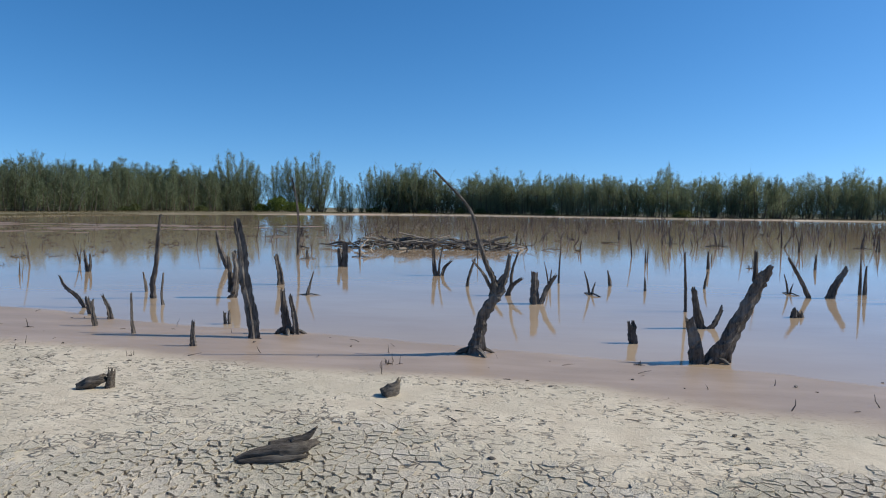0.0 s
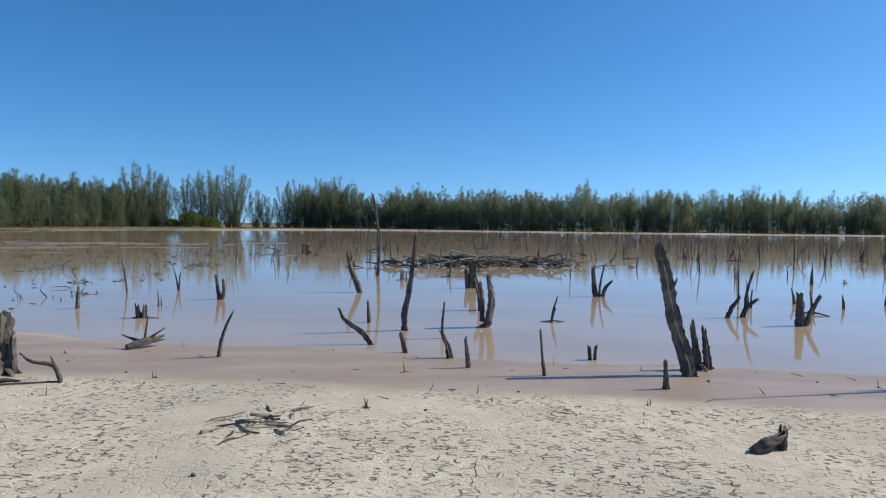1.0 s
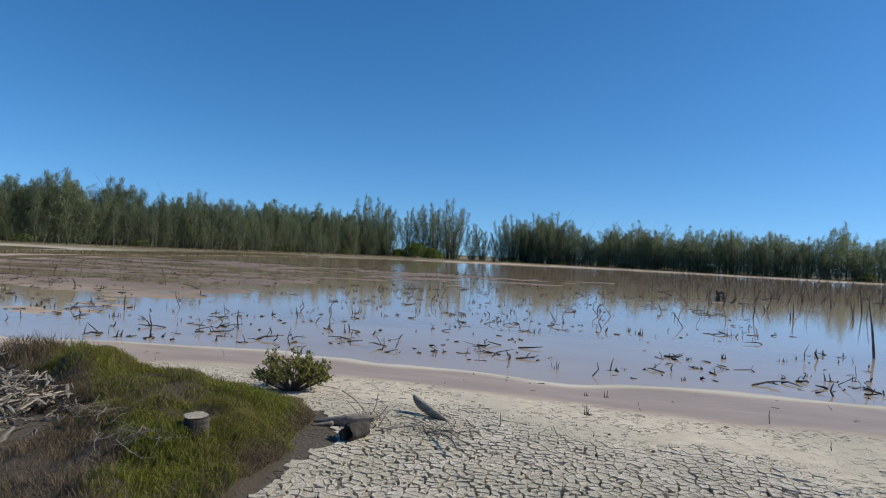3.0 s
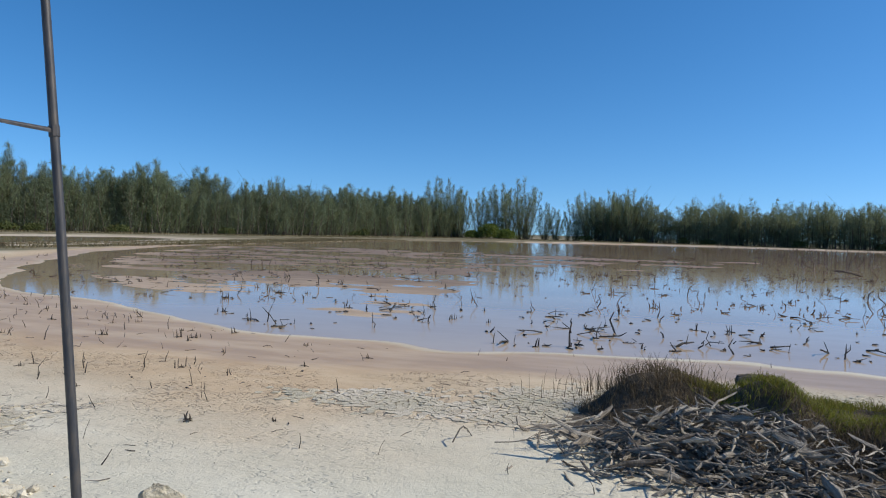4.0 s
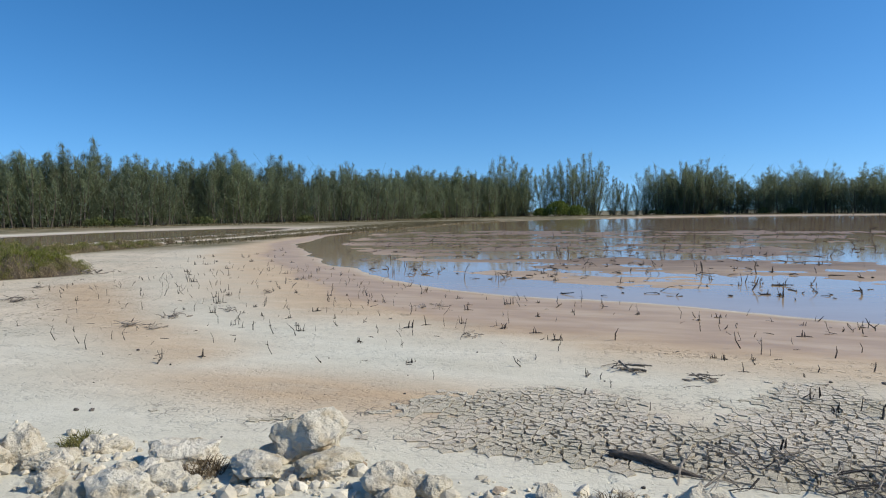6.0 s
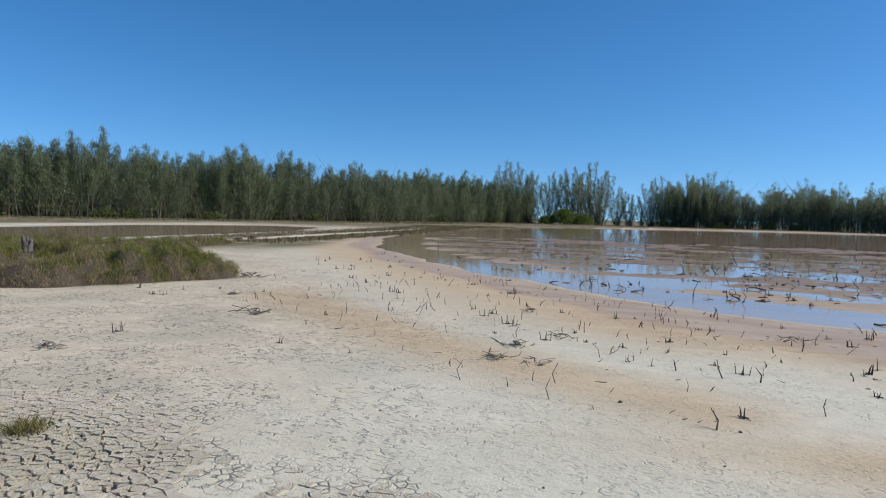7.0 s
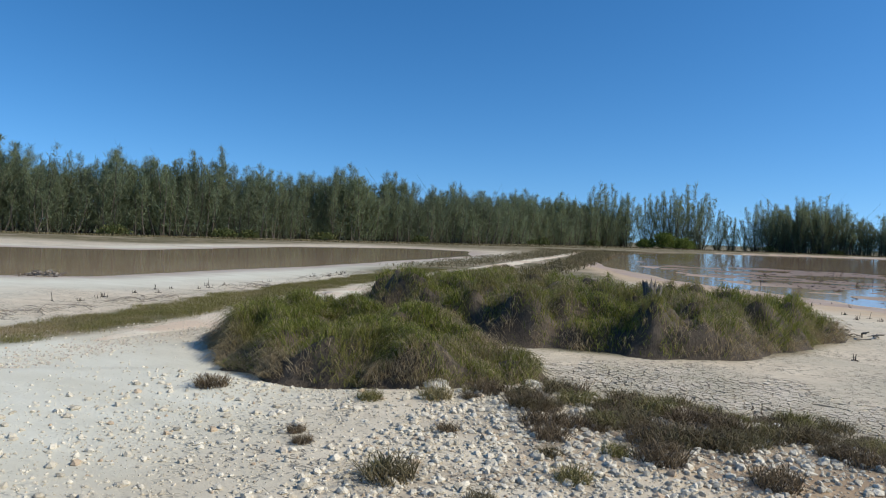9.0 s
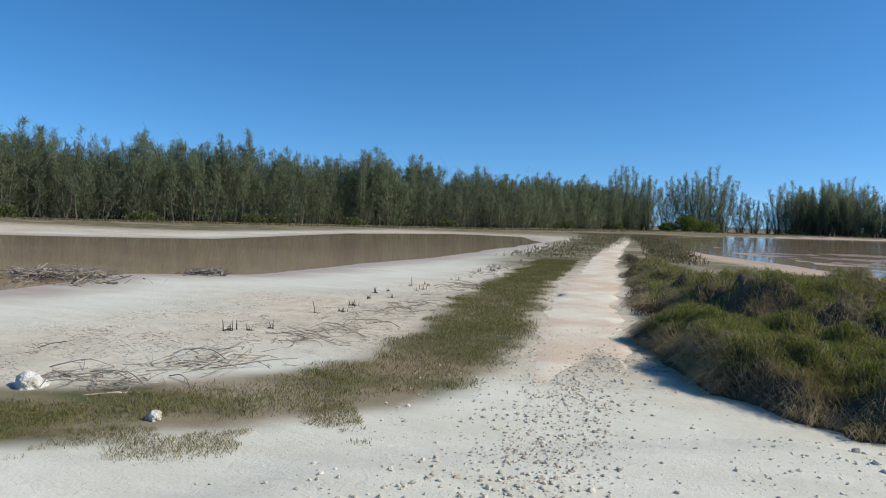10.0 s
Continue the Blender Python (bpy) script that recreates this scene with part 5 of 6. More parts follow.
log("fallen_branch", "bare grey branch stuck in pale sand", (-14.7, 7.2), 40, [[(-.16, 0, .0, .02), (.0, 0, .1, .022), (.16, 0, .2, .01)]], DRIFT, 612)
log("mound_stump", "grey weathered stump on top of the grass mound", (-64.85, 12.65), 0, [[(0, 0, .3, .17), (0, 0, .7, .13), (-.04, 0, .98, .11)], [(.06, 0, .75, .09), (.12, 0, 1.04, .04)]], SNAG, 613)

log("driftwood_stick", "long thin pale stick lying on cracked mud", (-59.65, 4.0), 78, [[(-.65, 0, .02, .012), (-.2, .03, .03, .018), (.3, -.02, .03, .016), (.7, .02, .03, .008)]], DRIFT, 617)
log("driftwood_stump", "small dark torn root on cracked mud", (-59.99, 3.9), 20, [[(-.14, 0, .02, .03), (0, 0, .07, .06), (.08, 0, .16, .025)], [(-.02, .02, .06, .03), (-.06, .03, .2, .012)], [(0, 0, .05, .02), (-.3, -.05, .02, .008)]], LYING, 618)
log("driftwood_log", "short grey log beside the gravel", (-60.45, 4.45), 40, [[(-.22, 0, .03, .04), (0, .01, .05, .05), (.24, 0, .05, .035)]], DRIFT, 619)
log("driftwood_stick", "dark leaning stub at the edge of the gravel", (-60.9, 4.7), 100, [[(-.14, 0, .0, .035), (.02, 0, .09, .04), (.12, 0, .17, .02)]], LYING, 620)

# ---------------------------------------------------------------- pole by the road
pole = thing("pole", "thin dark weathered pole with a short side arm", "pole", "", (-32.03, 3.01, lie(-32.03, 3.01)))
part("rod", mesh("rod", *tube([(0, 0, -.1), (-.11, 0, 1.2), (-.215, .01, 2.2), (-.36, .01, 3.6)], [.023, .022, .021, .019], 10, 0.05, 5, 0.2), POLE, True), pole)
part("arm", mesh("arm", *tube([(-.235, 0, 2.37), (-.235, -.18, 2.37), (-.245, -.38, 2.375)], [.012, .010, .008], 7, 0.2, 3, 0.4), POLE), pole, "thin dark twig arm")
part("collar", mesh("collar", *tube([(-.23, .01, 2.34), (-.236, .01, 2.39)], [.026, .026], 10, 0.1, 2, 0.1), POLE), pole)


# ---------------------------------------------------------------- stones
def rock_data(seed, squash, material):
    """A broken limestone block: a ball cut by flat planes, then roughened."""
    r = np.random.default_rng(seed)
    bm = bmesh.new()
    bmesh.ops.create_icosphere(bm, subdivisions=4, radius=1)
    cuts = [(Vector(r.normal(size=3)).normalized(), 0.58 + 0.32 * r.random()) for _ in range(9)]
    for v in bm.verts:
        for nrm, d in cuts:
            over = v.co.dot(nrm) - d
            if over > 0:
                v.co -= nrm * over
        v.co += v.co.normalized() * (0.16 * noise.noise(v.co * 2.1 + Vector((seed, 0, 0))) + 0.09 * noise.noise(v.co * 5.0 + Vector((0, seed, 0))) + 0.05 * noise.noise(v.co * 11.0 + Vector((0, 0, seed))))
        v.co = Vector((v.co.x * squash[0], v.co.y * squash[1], v.co.z * squash[2])) * 0.62
    me = bpy.data.meshes.new("boulder")
    bm.to_mesh(me)
    bm.free()
    me.materials.append(material)
    return me


SQUASH = ((1, .8, .7), (1.1, .9, .6), (.9, .8, .95), (1.2, .8, .65), (1, 1, .8), (1.3, .9, .55))
ROCKS = [rock_data(40 + n, SQUASH[n % 6], ROCK if n < 6 else CHALK) for n in range(12)]


def boulder(x, y, size, kind, turn, label, group, sink=0.28, lift=0.0):
    ob = new("boulder", ROCKS[kind])
    ob.location = (x, y, lie(x, y) + size * (0.36 - sink) + lift)
    ob.rotation_euler = (0.15 * math.sin(turn * 3), 0.2 * math.cos(turn * 5), turn)
    ob.scale = (size, size, size)
    return tagged(ob, label, "boulder", group)


pale = "pale cream limestone boulder on the roadside bank"
for n, (x, y, s, k, up) in enumerate(((-45.24, 4.2, .56, 4, .17), (-44.95, 3.9, .42, 5, 0), (-45.5, 4.1, .34, 0, 0), (-46.02, 3.65, .54, 1, 0), (-45.39, 3.7, .42, 5, 0), (-45.81, 3.3, .34, 0, 0), (-46.3, 3.0, .28, 4, 0),
                                      (-46.01, 3.12, .40, 3, 0), (-47.50, 3.16, .60, 4, .04), (-47.31, 3.41, .46, 2, .05), (-47.87, 3.00, .46, 1, .05), (-44.36, 3.7, .40, 4, 0), (-43.7, 3.35, .34, 5, 0), (-42.56, 3.62, .46, 2, .05), (-42.95, 3.3, .48, 5, 0),
                                      (-42.39, 3.95, .28, 4, 0), (-42.03, 4.3, .20, 0, 0), (-41.1, 3.95, .40, 3, 0), (-41.61, 3.85, .28, 1, 0), (-42.05, 4.0, .24, 4, 0), (-40.83, 3.75, .34, 1, 0), (-39.75, 4.42, .40, 5, 0),
                                      (-38.37, 4.2, .52, 3, .04), (-37.88, 4.4, .56, 2, .06), (-38.1, 3.85, .26, 0, 0), (-39.0, 3.85, .28, 4, 0), (-37.2, 4.1, .30, 1, 0), (-36.7, 4.05, .28, 4, 0), (-36.1, 4.75, .36, 2, .05),
                                      (-35.75, 4.45, .34, 3, 0), (-36.4, 4.6, .30, 0, 0), (-35.1, 4.05, .34, 0, 0), (-34.3, 4.0, .32, 2, 0), (-33.8, 3.95, .30, 5, 0), (-34.6, 3.9, .26, 3, 0), (-32.63, 4.25, .34, 2, 0))):
    boulder(x, y, s * 0.86, k, n * 1.37, pale, "boulders of the stone bank", lift=up)
rr = np.random.default_rng(58)
for n in range(46):
    x = -48 + 14.4 * rr.random()
    boulder(x, 3.62 + 0.28 * rr.normal() + 0.03 * (x + 41), 0.10 + 0.14 * rr.random() ** 1.5, int(rr.integers(6)), n * 0.9, "small broken limestone block on the roadside bank", "small blocks of the stone bank", 0.2)
white = "white chalky limestone block on gravel"
for n, (x, y, s, k) in enumerate(((-62.65, 3.7, .56, 4), (-63.5, 3.3, .36, 0), (-65.9, 7.85, .26, 1), (-65.3, 7.75, .2, 0), (-61.5, 5.9, .2, 2), (-63.2, 7.2, .16, 3), (-66.9, 7.0, .3, 5), (-61.6, 4.7, .2, 4), (-61.9, 5.1, .15, 2), (-77.9, 4.6, .3, 4), (-75.9, 4.35, .16, 0))):
    boulder(x, y, s, k + 6, n * 2.1 + 0.4, white, "white blocks on the gravel")


def rubble(name, label, count, place, sizes, seed, material):
    """Loose stones, each a small uneven block, as one mesh."""
    r = np.random.default_rng(seed)
    t = (1 + 5 ** 0.5) / 2
    ico = np.array([(-1, t, 0), (1, t, 0), (-1, -t, 0), (1, -t, 0), (0, -1, t), (0, 1, t), (0, -1, -t), (0, 1, -t), (t, 0, -1), (t, 0, 1), (-t, 0, -1), (-t, 0, 1)]) / 1.902
    tri = [(0, 11, 5), (0, 5, 1), (0, 1, 7), (0, 7, 10), (0, 10, 11), (1, 5, 9), (5, 11, 4), (11, 10, 2), (10, 7, 6), (7, 1, 8), (3, 9, 4), (3, 4, 2), (3, 2, 6), (3, 6, 8), (3, 8, 9), (4, 9, 5), (2, 4, 11), (6, 2, 10), (8, 6, 7), (9, 8, 1)]
    spots = np.array([place(r) for _ in range(count)])
    z = read("z", spots[:, 0], spots[:, 1])
    verts, faces = [], []
    for n in range(count):
        s = sizes[0] + (sizes[1] - sizes[0]) * r.random() ** 3.6
        a = r.random() * 6.28
        q = ico * (1 + 0.6 * (r.random((12, 1)) - 0.5)) * s * (0.7 + 0.6 * r.random(3)) * (1, 1, 0.75)
        c, w = math.cos(a), math.sin(a)
        q = np.stack([q[:, 0] * c - q[:, 1] * w + spots[n, 0], q[:, 0] * w + q[:, 1] * c + spots[n, 1], q[:, 2] + z[n] + s * 0.25], 1)
        o = len(verts)
        verts += q.tolist()
        faces += [(i + o, j + o, k + o) for i, j, k in tri]
    return tagged(new(name, mesh(name, verts, faces, material)), label, "stones", kind="stuff")


def spit_spot(r):
    while True:
        x, y = -70 + 9.4 * r.random(), 2.6 + 5.4 * r.random()
        p, q = np.array([x]), np.array([y])
        if float(signed(p, q, SPIT)[0]) < -0.05 and float(signed(p, q, NEAR_MOUND)[0]) > -0.1 and (x > -66.6 or r.random() < 0.16):
            return x, y


def chip_spot(r):
    while True:
        x, y = -71 + 10.4 * r.random(), 2.6 + 5.4 * r.random()
        p, q = np.array([x]), np.array([y])
        if float(signed(p, q, SPIT)[0]) < 0.1 and (x > -69 or r.random() < 0.3):
            return x, y


def bank_spot(r):
    x = -48.5 + 15 * r.random()
    return x, 3.6 + 0.32 * r.normal() + 0.03 * (x + 41)


def lane_spot(r):
    t = r.random()
    return (-72.6 + 1.3 * r.normal() * 0.55 - 0.05 * 9 * t, 2.8 + 10 * t ** 1.5)


rubble("gravel", "white and cream limestone gravel with larger lumps", 13000, spit_spot, (0.006, 0.045), 51, STONES)
rubble("fine_gravel", "fine broken limestone chips between the larger stones", 14000, chip_spot, (0.004, 0.02), 57, STONES)
rubble("bank_rubble", "broken pale limestone rubble between the boulders", 2600, bank_spot, (0.012, 0.07), 52, STONES)
rubble("roadside_rubble", "broken pale stones strewn at the road's edge", 900, lambda r: (-57.2 + 0.75 * r.normal(), 3.55 + 0.38 * r.normal()), (0.012, 0.07), 56, STONES)
heap("twig_scatter", "dark dry brush beside the roadside stones", (-56.0, 3.95), 60, (0.6, 0.3), 0.14, 260, 0.5, 0.4, "", BRANCHES)
rubble("track_gravel", "loose small stones on the pale track", 1500, lane_spot, (0.006, 0.026), 53, STONES)
rubble("track_ridge_gravel", "ridge of pinkish crushed stone along the track", 4200, lambda r: ((lambda t: (-72.15 - 0.07 * t ** 1.2 + 0.34 * r.normal(), 2.6 + t))(9 * r.random() ** 1.0)), (0.004, 0.022), 55, GRIT)
rubble("shore_pebbles", "few small dark lumps on the sand", 260, lambda r: (-60 + 66 * r.random(), 3.6 + 5 * r.random()), (0.006, 0.028), 54, SNAG)


# ---------------------------------------------------------------- grass
def mound(name, label, outline, tall, seed, count, blade, width, dry, lip=0.9, grass_label="", strands=1.0, drift=(-0.25, 0.1), humps=(), dead_at=None, turf=None, dead_turf=None, hang=1.1, thin=None):
    """A bank of soil under long drooping grass, dry and hanging round its foot."""
    r = np.random.default_rng(seed)
    ox, oy = np.array(outline).T
    ob = thing(name, label, "mound", "", (float(ox.mean()), float(oy.mean()), lie(float(ox.mean()), float(oy.mean()))))
    base = np.array(ob.location)

    def top(x, y):
        d = -signed(x, y, outline) + (fbm(x * 1.1, y * 1.1, seed) - 0.47) * 1.0
        z = tall * step(d, -0.15, lip) * (0.62 + 0.5 * fbm(x * 0.9, y * 0.9, seed + 5) + 1.0 * (lattice(x * 1.7, y * 1.7, seed + 3) - 0.4) + 0.7 * (lattice(x * 3.6, y * 3.6, seed + 4) - 0.5))
        for hx, hy, wide, deep, up in humps:
            z = z + up * np.exp(-(((x - hx) / wide) ** 2 + ((y - hy) / deep) ** 2))
        return z, d

    xs, ys = np.arange(ox.min() - 0.4, ox.max() + 0.4, 0.11), np.arange(oy.min() - 0.4, oy.max() + 0.4, 0.11)
    gx, gy = np.meshgrid(xs, ys)
    z, _ = top(gx.ravel(), gy.ravel())
    z = z - 0.04 + read("z", gx.ravel(), gy.ravel()) - base[2]
    nx = len(xs)
    i = (np.arange(len(ys) - 1)[:, None] * nx + np.arange(nx - 1)[None]).ravel()
    part("soil", mesh("soil", np.stack([gx.ravel() - base[0], gy.ravel() - base[1], z], 1).tolist(), np.stack([i, i + 1, i + nx + 1, i + nx], 1).tolist(), SOIL, True), ob)
    x, y = ox.min() + (ox.max() - ox.min()) * r.random(count * 3), oy.min() + (oy.max() - oy.min()) * r.random(count * 3)
    tuft = fbm(x * 1.9, y * 1.9, seed + 9)
    z, d = top(x, y)
    keep = (d > -0.02) & (r.random(len(x)) < np.clip((tuft - 0.25) * 3.2, 0.12, 1) * (1 - thin(x, y) if thin else 1))
    x, y, z, d, tuft = (v[keep][:count] for v in (x, y, z, d, tuft))
    ground_z = read("z", x, y) - base[2]
    h = blade * (0.5 + 0.9 * tuft) * (0.7 + 0.6 * r.random(len(x))) * np.clip(0.65 + d, 0.6, 1.0)
    foot = step(-d, -0.5, -0.1)
    patch = step(fbm(x * 0.9, y * 0.9, seed + 21), 0.5, 0.62)
    dead = r.random(len(x)) < np.clip(dry + 1.1 * foot * step(fbm(x * 1.5, y * 1.5, seed + 41), 0.36, 0.56) + 0.4 * patch + (dead_at(x, y) if dead_at else 0), 0, 1)
    # each clump combs its own way, and the rim hangs outwards
    comb = 12.6 * fbm(x * 1.1, y * 1.1, seed + 31)
    e = 0.05
    nx, ny = signed(x + e, y, outline) - signed(x - e, y, outline), signed(x, y + e, outline) - signed(x, y - e, outline)
    l = np.hypot(nx, ny) + 1e-6
    dx = np.cos(comb) * 0.55 * (1 - foot) + nx / l * foot * hang + drift[0]
    dy = np.sin(comb) * 0.55 * (1 - foot) + ny / l * foot * hang + drift[1]
    for flag, pname, mat in ((~dead, "grass", turf or GRASS), (dead, "dry_grass", dead_turf or DRYGRASS)):
        n = flag.sum()
        v, f = blades(x[flag] - base[0], y[flag] - base[1], z[flag] + ground_z[flag] - 0.03, h[flag], width * (0.7 + 0.6 * r.random(n)), 0.4 + 0.9 * r.random(n), r, 0.62, (dx[flag], dy[flag]))
        g = part(pname, mesh(pname, v.tolist(), f, mat), ob)
        tagged(g, "long drooping green salt grass" if pname == "grass" else "dry brown grass hanging round the foot", kind="stuff")
    return ob


mound("grass_mound", "low bank overgrown with long green salt grass", NEAR_MOUND, 0.45, 61, 52000, 0.21, 0.007, 0.14, 0.45)
mound("grass_mound", "high bank of green salt grass with dry fringe", FAR_MOUND, 0.62, 62, 60000, 0.24, 0.009, 0.14, 0.6)
mound("driftwood_mound", "grassy mound of dark soil and dry growth behind bleached driftwood", [(-30.3, 8.0), (-29.6, 7.3), (-28.4, 6.9), (-27.7, 6.5), (-27.3, 5.8), (-27.0, 4.9), (-26.2, 4.4), (-25.2, 4.5), (-24.8, 5.6), (-24.8, 6.8), (-25.1, 7.7), (-25.6, 8.3), (-26.4, 8.7), (-28.0, 8.9), (-29.6, 8.9)], 0.33, 63, 56000, 0.13, 0.005, 0.06, 0.9, drift=(-0.1, 0.05),
      humps=((-29.1, 8.2, 0.75, 0.45, 0.26), (-26.2, 7.4, 1.0, 0.7, 0.12)), dead_at=lambda x, y: 0.85 * step(6.4 - y + 2.6 * (fbm(x * 1.3, y * 1.3, 12) - 0.47) - 0.9 * (x + 26.6), -0.1, 0.7) + 0.8 * np.exp(-(((x + 29.5) / 0.6) ** 2 + ((y - 8.4) / 0.5) ** 2)), turf=MOUNDGRASS, dead_turf=DEADTURF, hang=0.4,
      thin=lambda x, y: 0.75 * step(6.5 - y + 1.8 * (fbm(x * 1.3, y * 1.3, 12) - 0.47) - 1.0 * (x + 26.7), 0.0, 0.9))
def stalks():
    r = np.random.default_rng(66)
    x, y = -29.4 + 0.5 * r.normal(size=420), 8.35 + 0.25 * r.normal(size=420)
    z = lie(-29.2, 8.2) + 0.36 * np.exp(-(((x + 29.1) / 0.9) ** 2 + ((y - 8.2) / 0.6) ** 2))
    v, f = blades(x, y, z, 0.14 + 0.26 * r.random(420), 0.006 + 0 * x, 0.2 + 0.3 * r.random(420), r, 0.2)
    tagged(new("dry_stalks", mesh("dry_stalks", v.tolist(), f, DEADTURF)), "thin dry stalks on the back of the driftwood mound", "grass", kind="stuff")


stalks()
log("root_clump", "dark gnarled root at the back of the driftwood mound", (-28.25, 8.3), 0, [[(-.2, 0, .42, .05), (.0, 0, .40, .09), (.25, .05, .28, .07), (.45, .1, .12, .04)], [(.1, -.05, .36, .05), (.25, -.2, .1, .02)], [(-.02, -.05, .36, .05), (.05, -.25, .1, .02)]], LYING, 615)
mound("verge_mound", "low grassy bank along the track", [(-72.2, 14.5), (-71.2, 18), (-70.6, 21), (-71.5, 25), (-73.2, 33), (-74.2, 34), (-73.8, 27), (-72.9, 18)], 0.28, 64, 15000, 0.28, 0.016, 0.3, 0.8)


def grass_strip(name, label, line, half, count, blade, width, seed, material, soil=True, power=1.0, drift=(-0.1, 0.1), clump=False):
    """Short grass along a line of the plan: one growth that nobody could count."""
    r = np.random.default_rng(seed)
    p = np.array(line, float)
    s = np.r_[0, np.cumsum(np.hypot(*np.diff(p, axis=0).T))]
    d = s[-1] * r.random(count * 2) ** power
    x0, y0 = np.interp(d, s, p[:, 0]), np.interp(d, s, p[:, 1])
    x1, y1 = np.interp(d + 0.1, s, p[:, 0]), np.interp(d + 0.1, s, p[:, 1])
    w = np.stack([y1 - y0, x0 - x1], 1)
    w /= np.linalg.norm(w, axis=1)[:, None] + 1e-9
    off = (r.random(len(d)) * 2 - 1) * np.interp(d, s, half)
    x, y = x0 + w[:, 0] * off, y0 + w[:, 1] * off
    tuft = fbm(x * 1.6, y * 1.6, seed)
    edge = 1 - np.abs(off) / np.interp(d, s, half)
    keep = r.random(len(x)) < (np.clip(edge * 3, 0, 1) * step(tuft, 0.49, 0.58) if clump else np.clip(edge * 2.2 + (tuft - 0.5) * 2.5, 0.0, 1))
    x, y, tuft = x[keep][:count], y[keep][:count], tuft[keep][:count]
    h = blade * (0.45 + tuft) * (0.6 + 0.8 * r.random(len(x)))
    v, f = blades(x, y, read("z", x, y) - 0.015, h, width * (0.7 + 0.6 * r.random(len(x))), 0.5 + 1.0 * r.random(len(x)), r, 0.45, drift)
    return tagged(new(name, mesh(name, v.tolist(), f, material)), label, "grass", kind="stuff")


grass_strip("grass_verge", "short olive salt grass verge beside the track", VERGE, [0.35, 0.55, 0.8, 1.1, 1.15, 1.05, 1.25, 1.2, 1.0], 110000, 0.085, 0.006, 65, STRIP, power=0.7)
grass_strip("sparse_verge_grass", "sparse green blades on pale sand", [(-78.0, 3.1), (-75.9, 3.9), (-74.2, 5.2)], [0.7, 0.9, 0.7], 14000, 0.055, 0.004, 66, STRIP, clump=True)
grass_strip("marsh_grass", "dry olive marsh grass between the ponds", [(-79.6, 34), (-81.5, 60), (-84, 100), (-88, 125)], [2.6, 3.2, 5, 8], 9000, 0.2, 0.04, 67, MARSH, power=0.8)
grass_strip("marsh_grass_west", "dark salt grass along the east side of the track", [(-72.4, 34), (-74.5, 60), (-79, 100), (-80, 125)], [1.7, 2.0, 3, 8], 9000, 0.3, 0.05, 68, MARSH, power=0.8)
grass_strip("far_marsh_grass", "olive marsh grass below the far trees", [(-160, 62), (-128, 100), (-104, 150), (-90, 190), (-50, 205), (-10, 206), (40, 182), (120, 172)], [5, 6, 12, 16, 14, 8, 6, 5], 15000, 0.3, 0.12, 69, MARSH)


def tussock_data(seed, material):
    r = np.random.default_rng(seed)
    n = 300
    a, o = r.random(n) * 6.28, 0.11 * np.sqrt(r.random(n))
    x, y = np.cos(a) * o, np.sin(a) * o
    v, f = blades(x, y, 0 * x - 0.01, 0.16 * (0.4 + 0.9 * r.random(n)) * (1 - o * 2.5), 0.005 + 0 * x, 0.5 + 0.9 * r.random(n), r, 0.45)
    return mesh("tussock", v.tolist(), f, material)


def tussocks():
    r = np.random.default_rng(91)
    bank = [tussock_data(700 + n, (DEADTURF, STRIP, MARSH, DEADTURF)[n]) for n in range(4)]
    for n in range(150):
        if n < 88:
            t = r.random()
            x, y = -66.0 + 4.6 * t + 0.5 * r.normal(), 6.9 - 0.5 * t + 0.6 * r.normal()
        elif n < 130:
            x, y = spit_spot(r)
        elif n < 142:
            x, y = -48 + 13 * r.random(), 3.6 + 0.25 * r.normal()
        else:
            x, y = -56.6 + 0.7 * r.normal(), 3.9 + 0.25 * r.normal()
        ob = new("tussock", bank[int(r.integers(4))])
        s = (0.5 + 0.9 * r.random()) * (1.15 if n < 130 else 1.0)
        ob.location, ob.rotation_euler, ob.scale = (x, y, lie(x, y)), (0, 0, r.random() * 6.28), (s * 1.25, s * 1.25, s)
        tagged(ob, "small grey-green grass tussock among white gravel" if n < 130 else "small dry grass tussock among boulders", "grass", "tussocks on the gravel" if n < 130 else "tussocks by the stone bank")


tussocks()
for n in range(12):
    rr = np.random.default_rng(560 + n)
    t = n / 11
    shrub("dry_shrub", (-71.55 - 3.4 * t + 0.15 * rr.normal(), 11.6 + 27 * t ** 1.2 + 0.4 * rr.normal()), 0.7 + 0.4 * rr.random(), 0.22 + 0.10 * rr.random(), 900, 0.045, "low brown rounded shrub beside the pale track", "dry shrubs along the track", 560 + n, 6, DEADTURF)


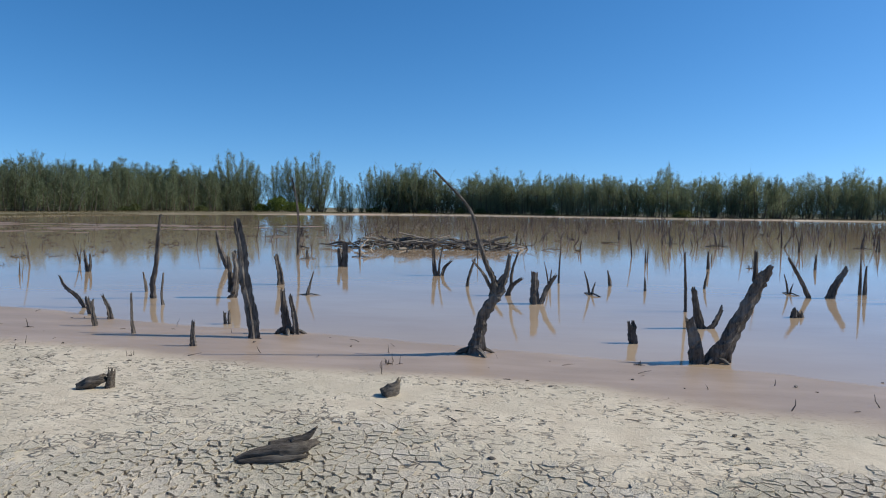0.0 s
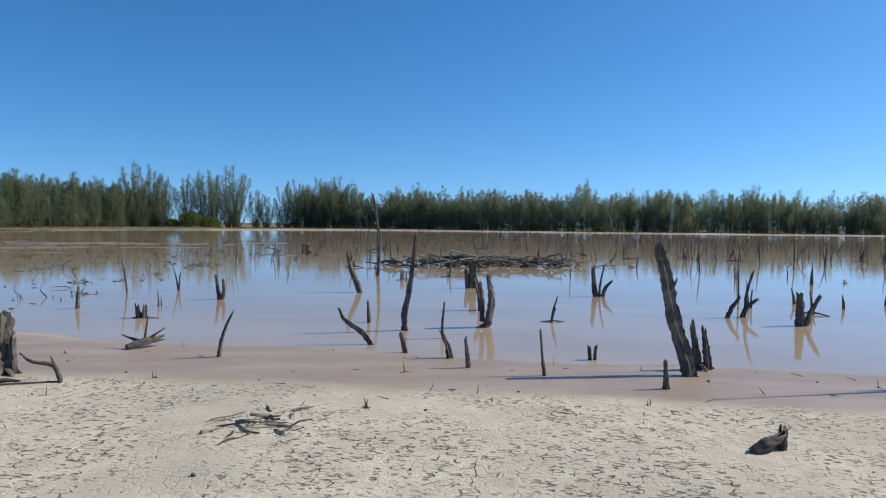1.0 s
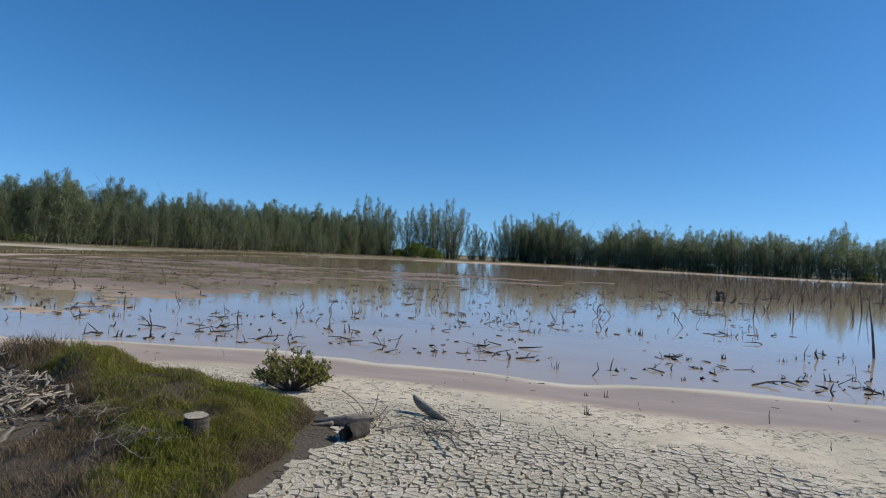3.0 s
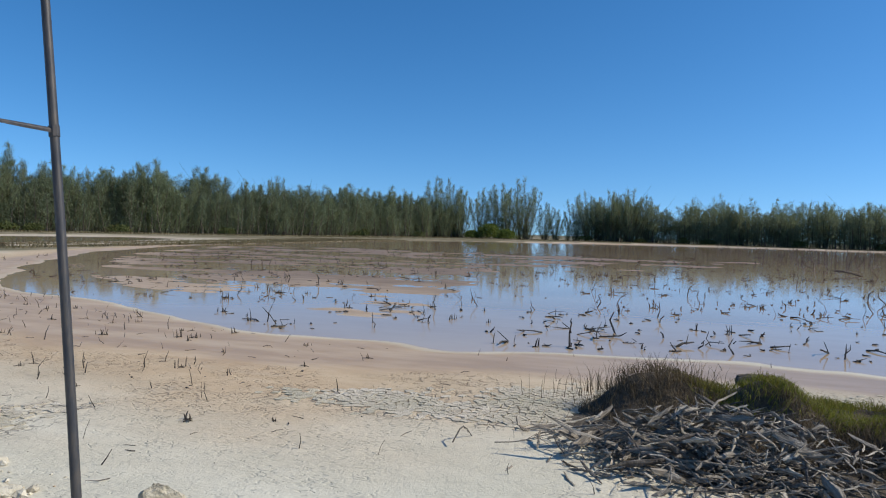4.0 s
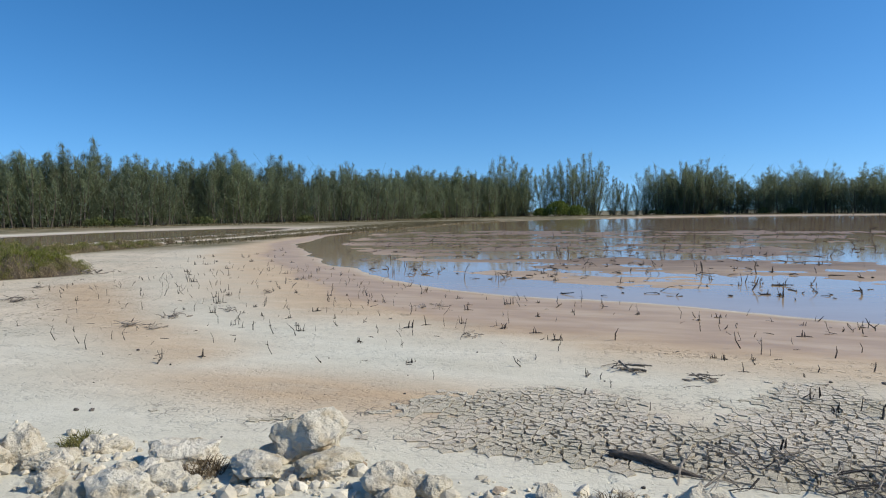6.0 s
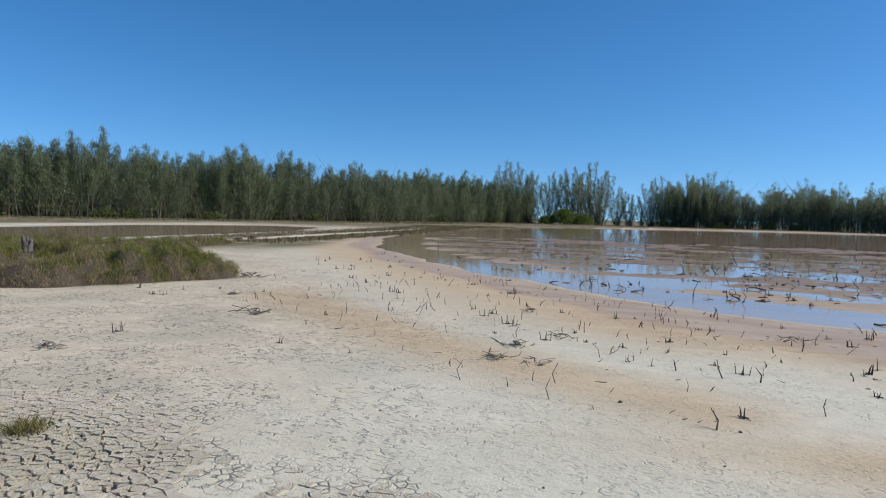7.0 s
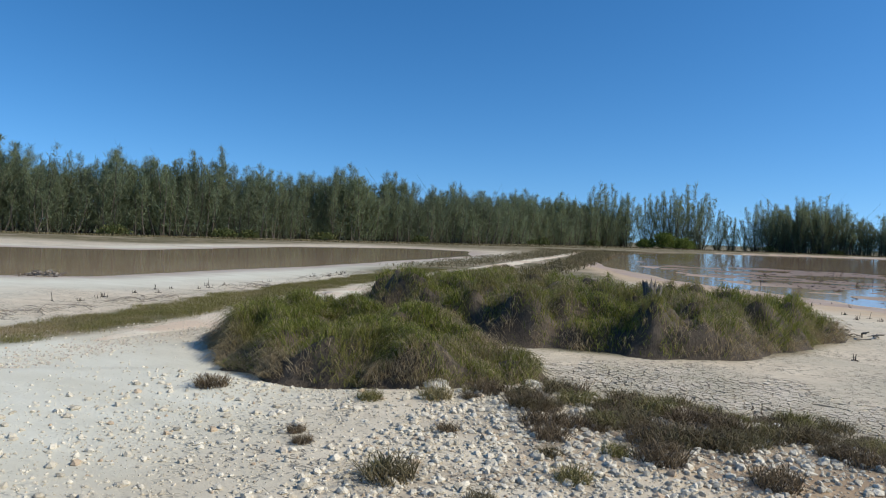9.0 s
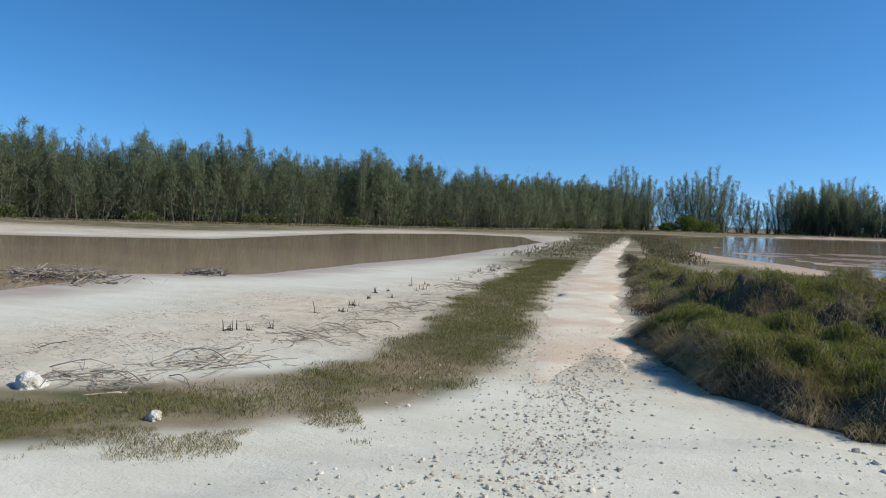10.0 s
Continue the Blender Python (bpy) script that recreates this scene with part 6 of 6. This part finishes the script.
# ---------------------------------------------------------------- cracked mud
def mud_cells(x0, x1, y0, y1, gap, seed):
    """Uneven many-sided plates over a stretch of the plan: each as its middle and its corners."""
    r = np.random.default_rng(seed)
    nx, ny = int((x1 - x0) / gap), int((y1 - y0) / gap)
    gx = x0 + (np.arange(nx)[None] + 0.5 + 0.86 * (r.random((ny, nx)) - 0.5)) * gap
    gy = y0 + (np.arange(ny)[:, None] + 0.5 + 0.86 * (r.random((ny, nx)) - 0.5)) * gap
    share = crack_share(gx.ravel(), gy.ravel()).reshape(ny, nx)
    odds = r.random((ny, nx))
    out = []
    near = [(i, j) for i in range(-2, 3) for j in range(-2, 3) if (i or j)]
    for j in range(2, ny - 2):
        for i in range(2, nx - 2):
            if share[j, i] < 0.12 + 0.34 * odds[j, i]:
                continue
            cx, cy = gx[j, i], gy[j, i]
            poly = [(-gap, -gap), (gap, -gap), (gap, gap), (-gap, gap)]
            for di, dj in near:
                dx, dy = gx[j + dj, i + di] - cx, gy[j + dj, i + di] - cy
                half = (dx * dx + dy * dy) / 2
                if half > gap * gap * 2.2:
                    continue
                kept = []
                for a, b in zip(poly, poly[1:] + poly[:1]):
                    sa, sb = half - a[0] * dx - a[1] * dy, half - b[0] * dx - b[1] * dy
                    if sa >= 0:
                        kept.append(a)
                    if (sa >= 0) != (sb >= 0):
                        t = sa / (sa - sb)
                        kept.append((a[0] + (b[0] - a[0]) * t, a[1] + (b[1] - a[1]) * t))
                poly = kept
                if len(poly) < 3:
                    break
            if len(poly) >= 3:
                out.append((cx, cy, float(share[j, i]), poly))
    return out


def plate_geometry(poly, share, r, fine):
    """One plate: a shrunken slab with a slightly dished top and sloping sides."""
    ragged = []
    for (x0, y0), (x1, y1) in zip(poly, poly[1:] + poly[:1]):
        ragged.append((x0, y0))
        if fine and math.hypot(x1 - x0, y1 - y0) > 0.03:
            t = 0.3 + 0.4 * r.random()
            ragged.append((x0 + (x1 - x0) * t, y0 + (y1 - y0) * t))
    poly = ragged
    n = len(poly)
    wide = (0.003 + 0.019 * share ** 1.3) * (0.25 + 1.1 * r.random())
    ring = []
    for x, y in poly:
        crack = wide * (0.15 + 1.9 * r.random() ** 1.6)
        l = math.hypot(x, y) + 1e-9
        ring.append((x * max(0.2, 1 - crack / l), y * max(0.2, 1 - crack / l)))
    lift = 0.005 * r.random() + 0.026 * share
    tilt = (r.random(2) - 0.5) * 0.08
    verts = [(x, y, lift + x * tilt[0] + y * tilt[1]) for x, y in ring] + [(x * 0.97, y * 0.97, -0.02) for x, y in ring]
    verts.append((0, 0, lift - 0.006 * share))
    faces = [(k, (k + 1) % n, 2 * n) for k in range(n)] + [(k + n, (k + 1) % n + n, (k + 1) % n, k) for k in range(n)]
    return verts, faces


def build_plates():
    r = np.random.default_rng(17)
    cells = mud_cells(-68, 6.5, 1.5, 11.0, 0.097, 19)
    near, verts, faces = 0, [], []
    xs, ys = np.array([c[0] for c in cells]), np.array([c[1] for c in cells])
    zs = read("z", xs, ys)
    for (x, y, share, poly), z in zip(cells, zs):
        v, f = plate_geometry(poly, share, r, y < 6.5)
        if -2.2 < x < 0.3 and 3.4 < y < 4.9 and near < 290:
            ob = new("mud_plate", mesh("mud_plate", v, f, PLATE))
            ob.parent, ob.location = ground, (x, y, float(z))
            near += 1
            continue
        o = len(verts)
        verts += [(a + x, b + y, c + float(z)) for a, b, c in v]
        faces += [tuple(i + o for i in face) for face in f]
    ob = new("mud_plates", mesh("mud_plates", verts, faces, PLATES))
    ob.parent = ground
    tagged(ob, "wide stretch of cracked dried mud plates", kind="stuff")


build_plates()
